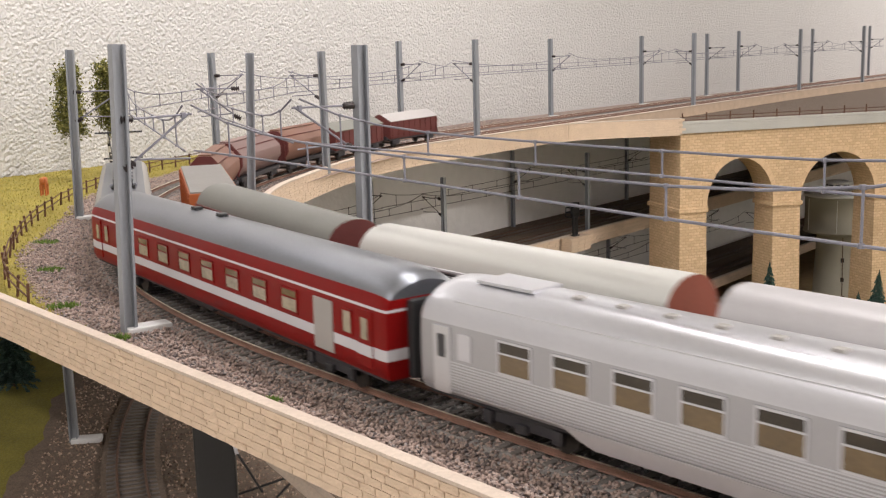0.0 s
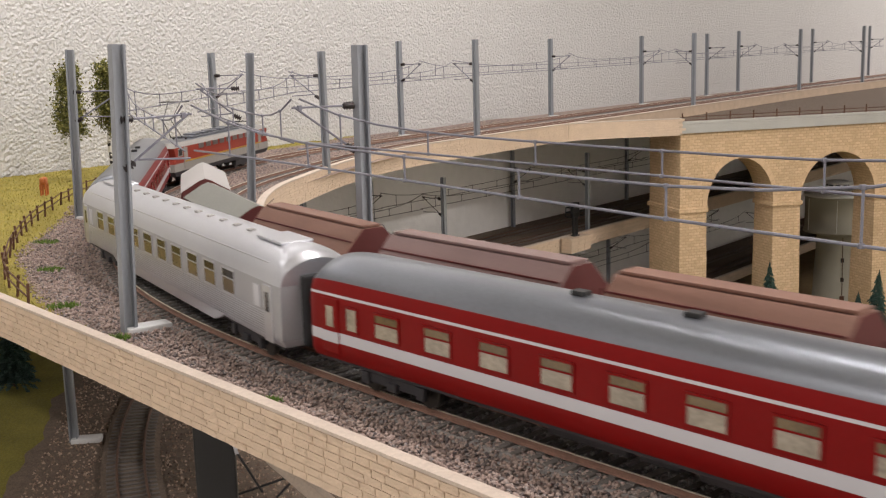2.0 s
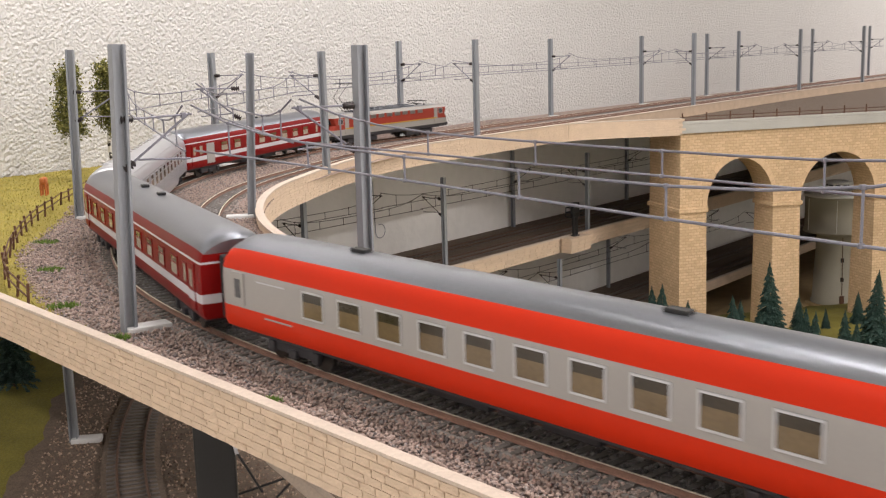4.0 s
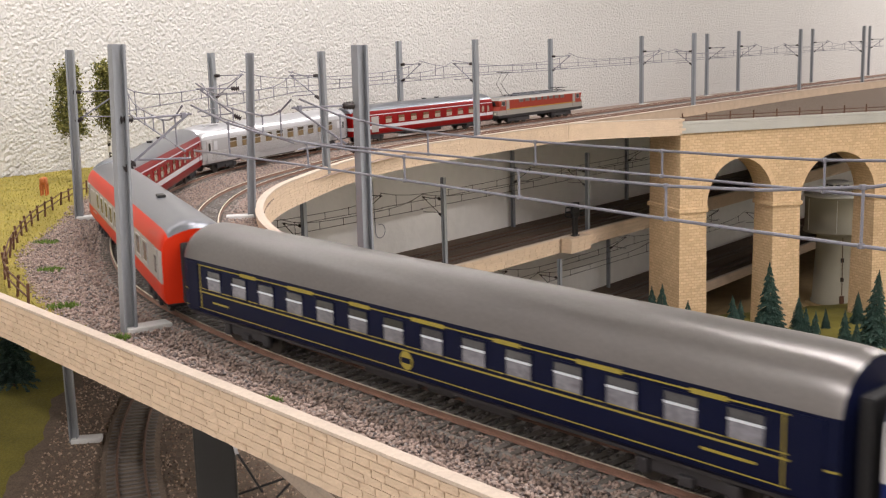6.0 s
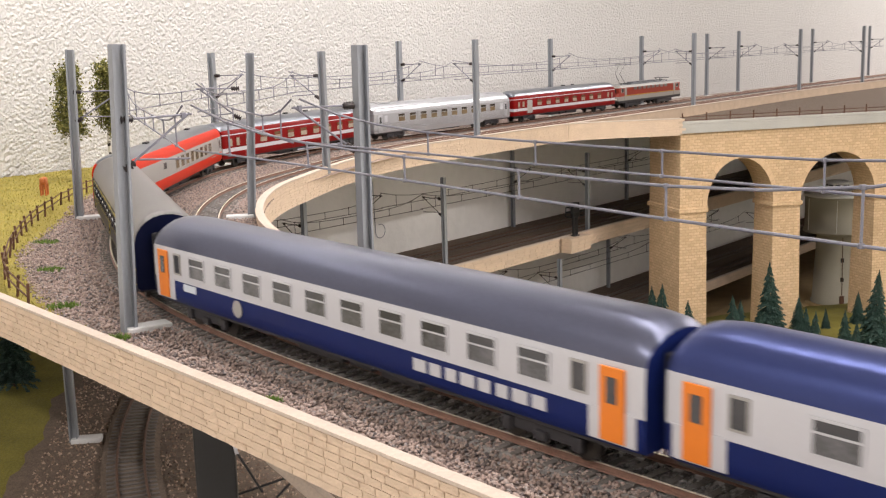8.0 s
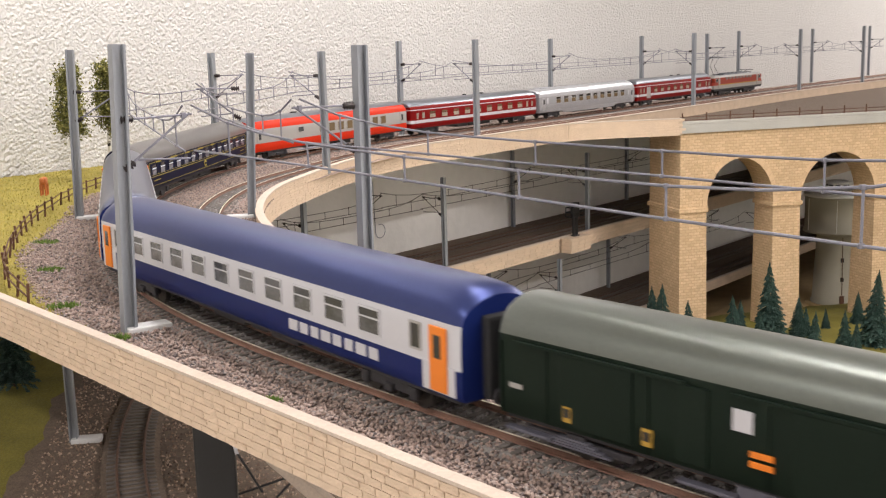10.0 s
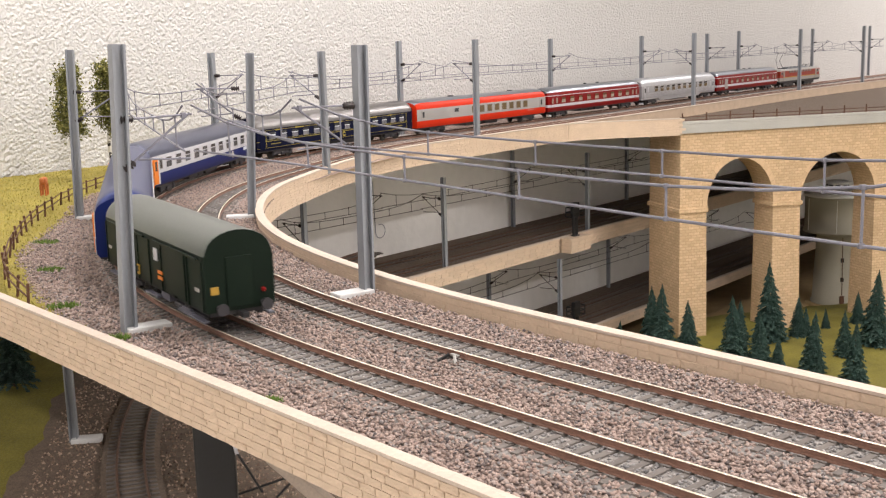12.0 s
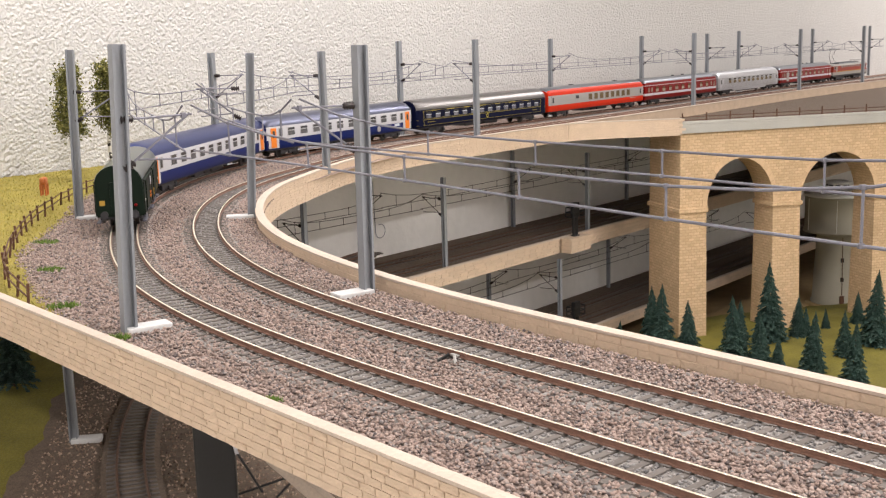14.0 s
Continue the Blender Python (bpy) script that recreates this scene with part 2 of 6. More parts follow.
def sweep(pts, profile, mats, index=None, closed=True, name="sweep"):
    """A profile of (left, z) pairs drawn along plan points."""
    n, k = len(pts), len(profile)
    verts, faces, idx = [], [], []
    for i, p in enumerate(pts):
        a, b = pts[max(i - 1, 0)], pts[min(i + 1, n - 1)]
        d = Vector((b[0] - a[0], b[1] - a[1])).normalized()
        for o, z in profile:
            verts.append((p[0] - d.y * o, p[1] + d.x * o, z))
    m = k if closed else k - 1
    for i in range(n - 1):
        for j in range(m):
            faces.append((i * k + j, (i + 1) * k + j, (i + 1) * k + (j + 1) % k, i * k + (j + 1) % k))
            idx.append(index[j] if index else 0)
    if closed:
        faces += [tuple(range(k)), tuple(range((n - 1) * k, n * k))[::-1]]
        idx += [0, 0]
    return mesh_from(name, verts, faces, mats, idx)


# ---- the room ----
def room():
    bm = box(6.8, 0.12, 2.5, (0.5, 0.06, 0.05))
    ob = tagged(part("wall_back", bm, WALL, None), "white stippled plaster wall behind the railway", "wall", kind="structure")
    ob.matrix_basis = frame_at(WALL_AT, WALL_TURN)
    ob = tagged(part("wall_lower", box(6.6, 0.004, 1.10, (0.5, -0.002, -0.57)), PLAIN_WALL, None), "smooth white wall below the upper deck", "wall", kind="structure")
    ob.matrix_basis = frame_at(WALL_AT, WALL_TURN)
    # sides, ceiling and floor are unseen, added to enclose and bounce the light
    for name, sx, sy, x, y in (("wall_left", 0.12, 3.4, -2.96, -1.64), ("wall_right", 0.12, 3.4, 3.96, -1.64), ("wall_front", 6.8, 0.12, 0.5, -3.4)):
        ob = tagged(part(name, box(sx, sy, 2.5, (x, y, 0.05)), ROOM, None), "unseen pale wall added to close the room and bounce light", "wall", kind="structure")
        ob.matrix_basis = frame_at(WALL_AT, WALL_TURN)
    ob = tagged(part("ceiling", box(7.0, 3.6, 0.08, (0.5, -1.65, 1.35)), ROOM, None), "unseen pale ceiling added to close the room and bounce light", "ceiling", kind="structure")
    ob.matrix_basis = frame_at(WALL_AT, WALL_TURN)
    ob = tagged(part("floor", box(7.0, 3.6, 0.06, (0.5, -1.65, -1.23)), FLOORING, None), "unseen pale floor added to bounce light under the decks", "floor", kind="structure")
    ob.matrix_basis = frame_at(WALL_AT, WALL_TURN)


room()
RIM = inner_rim()


def left_edge(s):
    """How far the ballast reaches outside the outer track."""
    return 0.041 + 0.014 * smooth(0.30, 0.5, s) + 0.006 * math.sin(s * 23) * smooth(0.4, 0.6, s) + 0.03 * smooth(1.0, 1.3, s)


def deck():
    """Upper deck: a thick board with the ballast bed on it."""
    n = 150
    top = []
    for i in range(n):
        s = -0.55 + 4.2 * i / (n - 1)
        top.append(s)
    verts, faces = [], []
    cols = 9
    for s in top:
        xo, yo, th = OUTER.at(s, left_edge(s) + 0.0025)
        si = INNER.nearest(*OUTER.at(s)[:2])[0] if 0 < s < 3.7 else s
        xi, yi, _ = INNER.at(si, -0.040)
        for c in range(cols):
            t = c / (cols - 1)
            verts.append((xo + (xi - xo) * t, yo + (yi - yo) * t, Z_BED))
    for i in range(n - 1):
        for c in range(cols - 1):
            a = i * cols + c
            faces.append((a, a + 1, a + cols + 1, a + cols))
    ob = part("ballast_bed", mesh_from("ballast_bed", verts, faces, BALLAST_BED), None, None)
    tagged(ob, "reddish grey ballast bed glued on the curved deck", "ballast", kind="structure")
    # supporting board: a strip from the opening's rim out to the front edge and the wall
    corner = Vector(along(WALL_AT, WALL_TURN, -0.93, -0.001)[:2])
    ends = (Vector(along(EDGE_AT, EDGE_TURN, -0.9, -0.004)[:2]), corner, Vector(along(WALL_AT, WALL_TURN, 3.4, -0.001)[:2]))
    rows = []
    for a, b in zip(RIM, RIM[1:]):
        d = (b - a).normalized()
        q = Vector((a.x - d.y * 0.0035, a.y + d.x * 0.0035))
        best = None
        for k in (0, 1):
            e = ends[k + 1] - ends[k]
            u = min(1.0, max(0.0, (q - ends[k]).dot(e) / e.length_squared))
            o = ends[k] + e * u
            if best is None or (o - q).length < best[0]:
                best = ((o - q).length, o, k)
        if rows and rows[-1][2] == 0 and best[2] == 1:
            rows.append((q, corner, 1))
        rows.append((q, best[1], best[2]))
    for s in (1.75, 2.1, 2.5, 2.9, 3.3, 3.6):
        q = Vector(INNER.at(s, -0.046 - 0.012 * smooth(2.4, 3.4, s))[:2])
        u = (q - corner).dot((ends[2] - corner).normalized())
        rows.append((q, corner + (ends[2] - corner).normalized() * u, 1))
    bm = bmesh.new()
    grid = []
    for q, o, k in rows:
        grid.append([bm.verts.new((v.x, v.y, z)) for v, z in ((q, -0.0062), (o, -0.0062), (o, -0.019), (q, -0.019))])
    for r0, r1 in zip(grid, grid[1:]):
        for c in range(4):
            e = (c + 1) % 4
            bm.faces.new((r0[c], r0[e], r1[e], r1[c]))
    bmesh.ops.recalc_face_normals(bm, faces=bm.faces)
    ob = part("deck_board", bm, BALLAST_BED, None)
    tagged(ob, "broad curved plywood deck of the upper railway level", "deck", kind="structure")


deck()


def course_board(name, pts, z0, z1, thick, courses, length, keep, label, cap=STONE_CAP, out=-1, depth=0.0017, group_near=None):
    """A board along plan points, faced with raised stone courses: stones inside keep are parts, the others one joined part."""
    root = tagged(thing(name), label, "parapet", kind="structure")
    part("backing", sweep(pts, [(0, z0), (thick, z0), (thick, z1 - 0.0008), (0, z1 - 0.0008)], STONE_JOINT), None, root)
    part("coping", sweep(pts, [(-0.0008, z1 - 0.0012), (thick + 0.0008, z1 - 0.0012), (thick + 0.0008, z1), (thick * 0.5, z1 + 0.0003), (-0.0008, z1)], cap), None, root, "pale worn top edge of the board")
    d = [0.0]
    for a, b in zip(pts, pts[1:]):
        d.append(d[-1] + math.hypot(b[0] - a[0], b[1] - a[1]))
    d = np.array(d)
    xs, ys = np.array([p[0] for p in pts]), np.array([p[1] for p in pts])
    rng = random.Random(len(pts) * 7 + courses)
    h = (z1 - 0.0014 - z0) / courses
    shapes = []
    for k in range(8):
        bm = box(1, 1, 1)
        for v in bm.verts:
            if v.co.y < 0:
                v.co.x *= 0.93 + 0.06 * rng.random()
                v.co.z *= 0.82 + 0.12 * rng.random()
                v.co.y += 0.2 + 0.3 * rng.random()
        bmesh.ops.subdivide_edges(bm, edges=[e for e in bm.edges if all(v.co.y < -0.1 for v in e.verts)], cuts=1, use_grid_fill=True)
        for v in bm.verts:
            if v.co.y < -0.2:
                v.co.y += rng.uniform(-0.25, 0.25)
                v.co.z += rng.uniform(-0.05, 0.05)
        bmesh.ops.recalc_face_normals(bm, faces=bm.faces)
        bmesh.ops.scale(bm, vec=(length, depth, h), verts=bm.verts)
        me = bpy.data.meshes.new("stone")
        bm.to_mesh(me)
        bm.free()
        me.materials.append(STONE)
        shapes.append(me)
    count, rest_v, rest_f = 0, [], []
    for side in ((0,) if out < 0 else (0, 1)):
        for c in range(courses):
            u = -rng.random() * length
            while u < d[-1]:
                w = length * rng.uniform(0.7, 1.3)
                m = u + w / 2
                u += w
                if m < 0 or m > d[-1]:
                    continue
                x, y = np.interp(m, d, xs), np.interp(m, d, ys)
                x2, y2 = np.interp(m + 0.004, d, xs), np.interp(m + 0.004, d, ys)
                x1, y1 = np.interp(m - 0.004, d, xs), np.interp(m - 0.004, d, ys)
                th = math.atan2(y2 - y1, x2 - x1)
                off = -depth / 2 + 0.0001 if side == 0 else thick + depth / 2 - 0.0001
                px, py = x - math.sin(th) * off, y + math.cos(th) * off
                mtx = Matrix.Translation((px, py, z0 + (c + 0.5) * h)) @ Matrix.Rotation(th + (math.pi if side else 0), 4, "Z") @ Matrix.Diagonal((w / length * 0.995, rng.uniform(0.75, 1.25), 0.99, 1))
                me = rng.choice(shapes)
                if keep(px, py) and count < 300:
                    ob = new("stone", me)
                    ob.parent = root
                    ob.matrix_basis = mtx
                    count += 1
                else:
                    base = len(rest_v)
                    rest_v += [mtx @ v.co for v in me.vertices]
                    rest_f += [tuple(base + i for i in p.vertices) for p in me.polygons]
    if rest_f:
        ob = part("stone_facing", mesh_from("stone_facing", rest_v, rest_f, STONE), None, root)
        ob["kind"] = "stuff"
    return root


FRONT = [along(EDGE_AT, EDGE_TURN, u) for u in np.arange(0.62, -0.5, -0.02)]
course_board("parapet_front", FRONT, -0.0205, 0.0005, 0.0036, 7, 0.0088, lambda x, y: -0.228 < x < 0.012,
             "buff sandstone edge board with raised courses along the deck", out=-1, depth=0.0011)
course_board("parapet_inner", [(p.x, p.y) for p in RIM[::-1]], -0.0215, 0.0030, 0.0045, 7, 0.012, lambda x, y: -0.16 < x < 0.12 and 0.75 < y < 1.40,
             "curved buff sandstone parapet round the inner opening", out=1, depth=0.0007)


def main_parapet():
    pts = [INNER.at(s, -0.050 - 0.012 * smooth(2.4, 3.4, s))[:2] for s in np.arange(3.6, 1.62, -0.03)]
    course_board("parapet_far", pts, -0.0190, 0.0035, 0.0045, 4, 0.014, lambda x, y: x < 0.9, "low buff sandstone parapet beside the far track", out=-1, depth=0.0009)


main_parapet()


def viaduct_deck():
    """The lower roadbed between the far parapet and the viaduct."""
    bm = bmesh.new()
    grid = []
    for k in range(21):
        f = k / 20
        a = along(VIA_AT, VIA_TURN, 0.02 + 1.6 * f, 0.012)
        b = INNER.at(1.66 + 1.94 * f, -0.047 - 0.012 * smooth(2.4, 3.4, 1.66 + 1.94 * f))
        grid.append([bm.verts.new((p[0], p[1], z)) for p, z in ((a, -0.0128), (b, -0.0128), (b, -0.022), (a, -0.022))])
    for r0, r1 in zip(grid, grid[1:]):
        for c in range(4):
            e = (c + 1) % 4
            bm.faces.new((r0[c], r0[e], r1[e], r1[c]))
    # the roadbed's brown is darkened for the shade behind the railing
    tagged(part("deck_viaduct", bm, SHADE_BALLAST, None), "brown roadbed of the viaduct beside the far track, darkened for shade", "deck", kind="structure")


viaduct_deck()


# ---- track ----
def railway(name, line, s0, s1, label, z=0.0, rails=(RUST, RAIL_TOP), near=(0.0, 1.9)):
    root = tagged(thing(name), label, "track", kind="structure")
    bed = [line.at(s)[:2] for s in np.arange(s0, s1, 0.02)]
    part("bed", sweep(bed, [(-0.0185, z - 0.0046), (-0.0150, z - 0.0034), (0.0150, z - 0.0034), (0.0185, z - 0.0046)], TRACK_BED if z == 0 else SHADE_BALLAST), None, root, "grey ballast bed of the track")
    prof = [(-0.0009, -0.0024), (0.0009, -0.0024), (0.0008, -0.0020), (0.0003, -0.0017), (0.0003, -0.0007), (0.00048, -0.0005), (0.00048, -0.0001), (0.0003, 0.0), (-0.0003, 0.0), (-0.00048, -0.0001), (-0.00048, -0.0005), (-0.0003, -0.0007), (-0.0003, -0.0017), (-0.0008, -0.0020)]
    idx = [0] * 5 + [0, 1, 1, 1, 0] + [0] * 4
    for side in (-1, 1):
        pts = [line.at(s, side * 0.0085)[:2] for s in np.arange(s0, s1, 0.012)]
        part("rail", sweep(pts, [(o, zz + z) for o, zz in prof], list(rails), idx), None, root, "rusty rail with a bright worn head")
    bm = box(0.0026, 0.0300, 0.0018, bevel=0.0002)
    for side in (-1, 1):
        box(0.0024, 0.0042, 0.0005, (0, side * 0.0085, 0.0011), bm=bm)
    me = bpy.data.meshes.new("sleeper")
    bm.to_mesh(me)
    bm.free()
    me.materials.append(SLEEPER)
    rv, rf, count = [], [], 0
    rng = random.Random(5)
    for s in np.arange(s0, s1, 0.0068):
        x, y, th = line.at(s)
        m = Matrix.Translation((x, y, z - 0.0036)) @ Matrix.Rotation(th + rng.gauss(0, 0.012), 4, "Z")
        if near[0] < s < near[1] and count < 300:
            ob = new("sleeper", me)
            ob.parent = root
            ob.matrix_basis = m
            count += 1
        else:
            base = len(rv)
            rv += [m @ v.co for v in me.vertices]
            rf += [tuple(base + i for i in p.vertices) for p in me.polygons]
    if rv:
        ob = part("sleeper_row", mesh_from("sleeper_row", rv, rf, SLEEPER), None, root)
        ob["kind"] = "stuff"
    return root


railway("track_outer", OUTER, -0.5, 3.6, "outer railway track with rusty rails on grey sleepers")
railway("track_inner", INNER, -0.5, 3.6, "inner railway track with rusty rails on grey sleepers")


def scatter_ballast(name, want, between, material, label, seed):
    """Loose ballast grains over the near half of the deck, or between the rails."""
    rng = np.random.default_rng(seed)
    base = np.array([(1, 0, 0), (-1, 0, 0), (0, 1, 0), (0, -1, 0), (0, 0, 1), (0, 0, -1)], float)
    tri = np.array([(0, 2, 4), (2, 1, 4), (1, 3, 4), (3, 0, 4), (2, 0, 5), (1, 2, 5), (3, 1, 5), (0, 3, 5)])
    pts = []
    while len(pts) < want:
        s = 0.02 + 1.75 * rng.random() ** 1.5
        lo, hi = -0.105, left_edge(s) + 0.006 * rng.random()
        off = lo + (hi - lo) * rng.random()
        x, y, th = OUTER.at(s, off)
        si, dd = INNER.nearest(x, y)
        xi, yi, thi = INNER.at(si)
        oi = -(x - xi) * math.sin(thi) + (y - yi) * math.cos(thi)
        if oi < -0.041:
            continue
        e = (x - EDGE_AT[0]) * -math.sin(EDGE_TURN) + (y - EDGE_AT[1]) * math.cos(EDGE_TURN)
        if e > -0.0058:
            continue
        z, size = Z_BED + 0.0004, 0.00092
        bed = min(abs(off), abs(oi))
        if (bed < 0.0072) != between:
            continue
        if abs(bed - 0.0085) < 0.0014:
            continue
        if between:
            size = 0.00078
            z = -0.0034 + 0.0004 * rng.random()
        elif bed < 0.0155:
            size = 0.00085
            z = -0.0035 + 0.0005 * rng.random()
        else:
            z += 0.0006 * rng.random()
        pts.append((x, y, z, size * rng.uniform(0.55, 1.35)))
    pts = np.array(pts)
    n = len(pts)
    sc = pts[:, 3][:, None, None] * rng.uniform(0.55, 1.25, (n, 6, 1)) * np.array([1, 1, 0.75])
    v = base[None] * sc
    a = rng.random(n) * 6.28
    b = (rng.random(n) - 0.5) * 1.2
    ca, sa, cb, sb = np.cos(a), np.sin(a), np.cos(b), np.sin(b)
    x, y, z = v[..., 0], v[..., 1], v[..., 2]
    x, z = x * cb[:, None] - z * sb[:, None], x * sb[:, None] + z * cb[:, None]
    x, y = x * ca[:, None] - y * sa[:, None], x * sa[:, None] + y * ca[:, None]
    v = np.stack([x, y, z], 2) + pts[:, None, :3]
    f = (tri[None] + 6 * np.arange(n)[:, None, None]).reshape(-1, 3)
    me = bpy.data.meshes.new(name)
    me.vertices.add(n * 6)
    me.vertices.foreach_set("co", v.reshape(-1))
    me.loops.add(len(f) * 3)
    me.loops.foreach_set("vertex_index", f.reshape(-1).astype(np.int32))
    me.polygons.add(len(f))
    me.polygons.foreach_set("loop_start", np.arange(0, len(f) * 3, 3, dtype=np.int32))
    me.update(calc_edges=True)
    me.validate()
    me.materials.append(material)
    tagged(new(name, me), label, "ballast", kind="stuff")


scatter_ballast("ballast_stones", 88000, False, BALLAST, "loose reddish grey ballast stones round the tracks", 3)
scatter_ballast("track_ballast", 14000, True, GREY_BALLAST, "loose grey ballast between the rails", 4)


# ---- grass with its fence ----
def grass():
    step = 0.006
    verts, faces, ids = [], [], {}
    rng = np.random.default_rng(8)
    blades_v, blades_f = [], []

    def inside(x, y):
        dx, dy = x - WALL_AT[0], y - WALL_AT[1]
        if -dx * math.sin(WALL_TURN) + dy * math.cos(WALL_TURN) > -0.002:
            return False
        if -(x - EDGE_AT[0]) * math.sin(EDGE_TURN) + (y - EDGE_AT[1]) * math.cos(EDGE_TURN) > -0.006:
            return False
        s, d = OUTER.nearest(x, y)
        if s < 0.2 or s > 1.5:
            return False
        xo, yo, th = OUTER.at(s)
        off = -(x - xo) * math.sin(th) + (y - yo) * math.cos(th)
        return off > left_edge(s) - 0.002

    def height(x, y):
        return -0.0042 + 0.0016 * noise.noise((x * 30, y * 30, 0)) + 0.0008 * noise.noise((x * 120, y * 120, 3))

    def vid(i, j):
        if (i, j) not in ids:
            ids[i, j] = len(verts)
            x, y = -1.0 + i * step, 0.45 + j * step
            verts.append((x, y, height(x, y)))
        return ids[i, j]

    for i in range(165):
        for j in range(180):
            x, y = -1.0 + (i + .5) * step, 0.45 + (j + .5) * step
            if inside(x, y):
                faces.append((vid(i, j), vid(i + 1, j), vid(i + 1, j + 1), vid(i, j + 1)))
                for _ in range(4 if x > -0.5 else 0):
                    bx, by = x + (rng.random() - .5) * step, y + (rng.random() - .5) * step
                    h, a = rng.uniform(0.0008, 0.0024), rng.random() * 6.28
                    z = height(bx, by) - 0.0003
                    k = len(blades_v)
                    w = 0.0004
                    blades_v.extend([(bx - w * math.cos(a), by - w * math.sin(a), z), (bx + w * math.cos(a), by + w * math.sin(a), z), (bx + 0.001 * math.sin(a), by - 0.001 * math.cos(a), z + h)])
                    blades_f.append((k, k + 1, k + 2))
    ob = part("ground_grass", mesh_from("ground_grass", verts, faces, GRASS, smooth=True), None, None)
    tagged(ob, "yellow-green static grass meadow beside the track", "grass", kind="structure")
    ob = part("grass_blades", mesh_from("grass_blades", blades_v, blades_f, BLADES), None, None)
    tagged(ob, "short yellow-green grass fibres of the meadow", "grass", kind="stuff")


grass()


def fence():
    root = tagged(thing("fence"), "low dark brown wooden post and rail fence", "fence")
    rng = random.Random(4)
    tops, bot = [], []
    for i in range(32):
        s = 0.455 + i * 0.0235
        x, y, th = OUTER.at(s, 0.0605 + 0.0085 * smooth(0.45, 0.56, s) + 0.012 * smooth(0.80, 1.1, s))
        if -(x - EDGE_AT[0]) * math.sin(EDGE_TURN) + (y - EDGE_AT[1]) * math.cos(EDGE_TURN) > -0.008:
            continue
        h = 0.0112 + rng.uniform(-0.0006, 0.0008)
        bm = box(0.0014, 0.0014, h + 0.003, (0, 0, h / 2 - 0.0015), 0.0002)
        ob = part("post", bm, TIMBER, root)
        ob.matrix_basis = Matrix.Translation((x, y, -0.0035)) @ Matrix.Rotation(th, 4, "Z") @ pose(0, 0, 0, rng.gauss(0, 4), rng.gauss(0, 4), 0)
        tops.append((x, y, h * 0.82 - 0.0035 + rng.uniform(-0.0004, 0.0004)))
        bot.append((x, y, h * 0.42 - 0.0035 + rng.uniform(-0.0004, 0.0004)))
    for row in (tops, bot):
        for a, b in zip(row, row[1:]):
            part("fence_rail", tube(a, b, 0.0005, seg=5), TIMBER, root)


fence()


# ---- masts and overhead line ----
Z_CONTACT, Z_MESSENGER = 0.0750, 0.0955


def mast(m, reach, z=0.0, height=0.124, bracket=True, foot=True, lean=(0.0, 0.0), slim=1.0, metal=None):
    """A grey H-section mast; its bracket reaches along +x over the track."""
    root = tagged(thing("catenary_mast", m), "grey steel catenary mast with an insulated bracket arm", "mast", "overhead line masts")
    w, t = 0.0061 * slim, 0.0012
    bm = box(t, w, height, (-w / 2 + t / 2, 0, height / 2), 0.0002)
    box(t, w, height, (w / 2 - t / 2, 0, height / 2), 0.0002, bm)
    box(w - 2 * t, t, height, (0, 0, height / 2), 0, bm)
    post = part("post", bm, MAST, root)
    post.matrix_basis = pose(0, 0, 0, lean[0], lean[1], 0)
    if foot:
        bm = box(0.0205, 0.010, 0.0035, (0.0085, 0, 0.0006), 0.0008)
        part("foot", bm, FOOT, root, "pale concrete foot")
    if bracket:
        zt, zb = Z_MESSENGER - 0.0005, Z_CONTACT - 0.002
        for zz, dx in ((zt, 0.0), (zb, 0.0)):
            tilt = 0 if zz == zt else 0.5
            prof = [(0.0008, 0), (0.0021, 0.0004), (0.0009, 0.0012), (0.0021, 0.0020), (0.0009, 0.0028), (0.0021, 0.0036), (0.0009, 0.0044), (0.0019, 0.0050), (0.0008, 0.0060)]
            ob = part("insulator", lathe(prof, 10), INSULATOR, root, "brown ribbed insulator")
            ob.matrix_basis = Matrix.Translation((0.0035, 0, zz)) @ Matrix.Rotation(radians(90) - tilt, 4, "Y")
        bm = tube((0.009, 0, zt), (reach + 0.004, 0, zt + 0.0005), 0.0005)
        tube((0.008, 0, zb + 0.003), (reach + 0.003, 0, zt + 0.001), 0.00055, bm)
        box(0.0022, 0.0016, 0.0026, (reach, 0, zt + 0.0002), 0.0003, bm)
        part("bracket", bm, metal or WIRE, root)
        part("registration_arm", tube((0.010, 0, zb + 0.004), (reach + 0.002, 0, Z_CONTACT + 0.0006), 0.00045), metal or WIRE, root)
    return root


OUT_MASTS = [0.04, 0.40, 0.758, 1.10, 1.45, 1.82, 2.126, 2.548, 2.954, 3.35]
IN_MASTS = [0.13, 0.502, 0.803, 1.09, 1.464, 2.082, 2.569, 2.921]


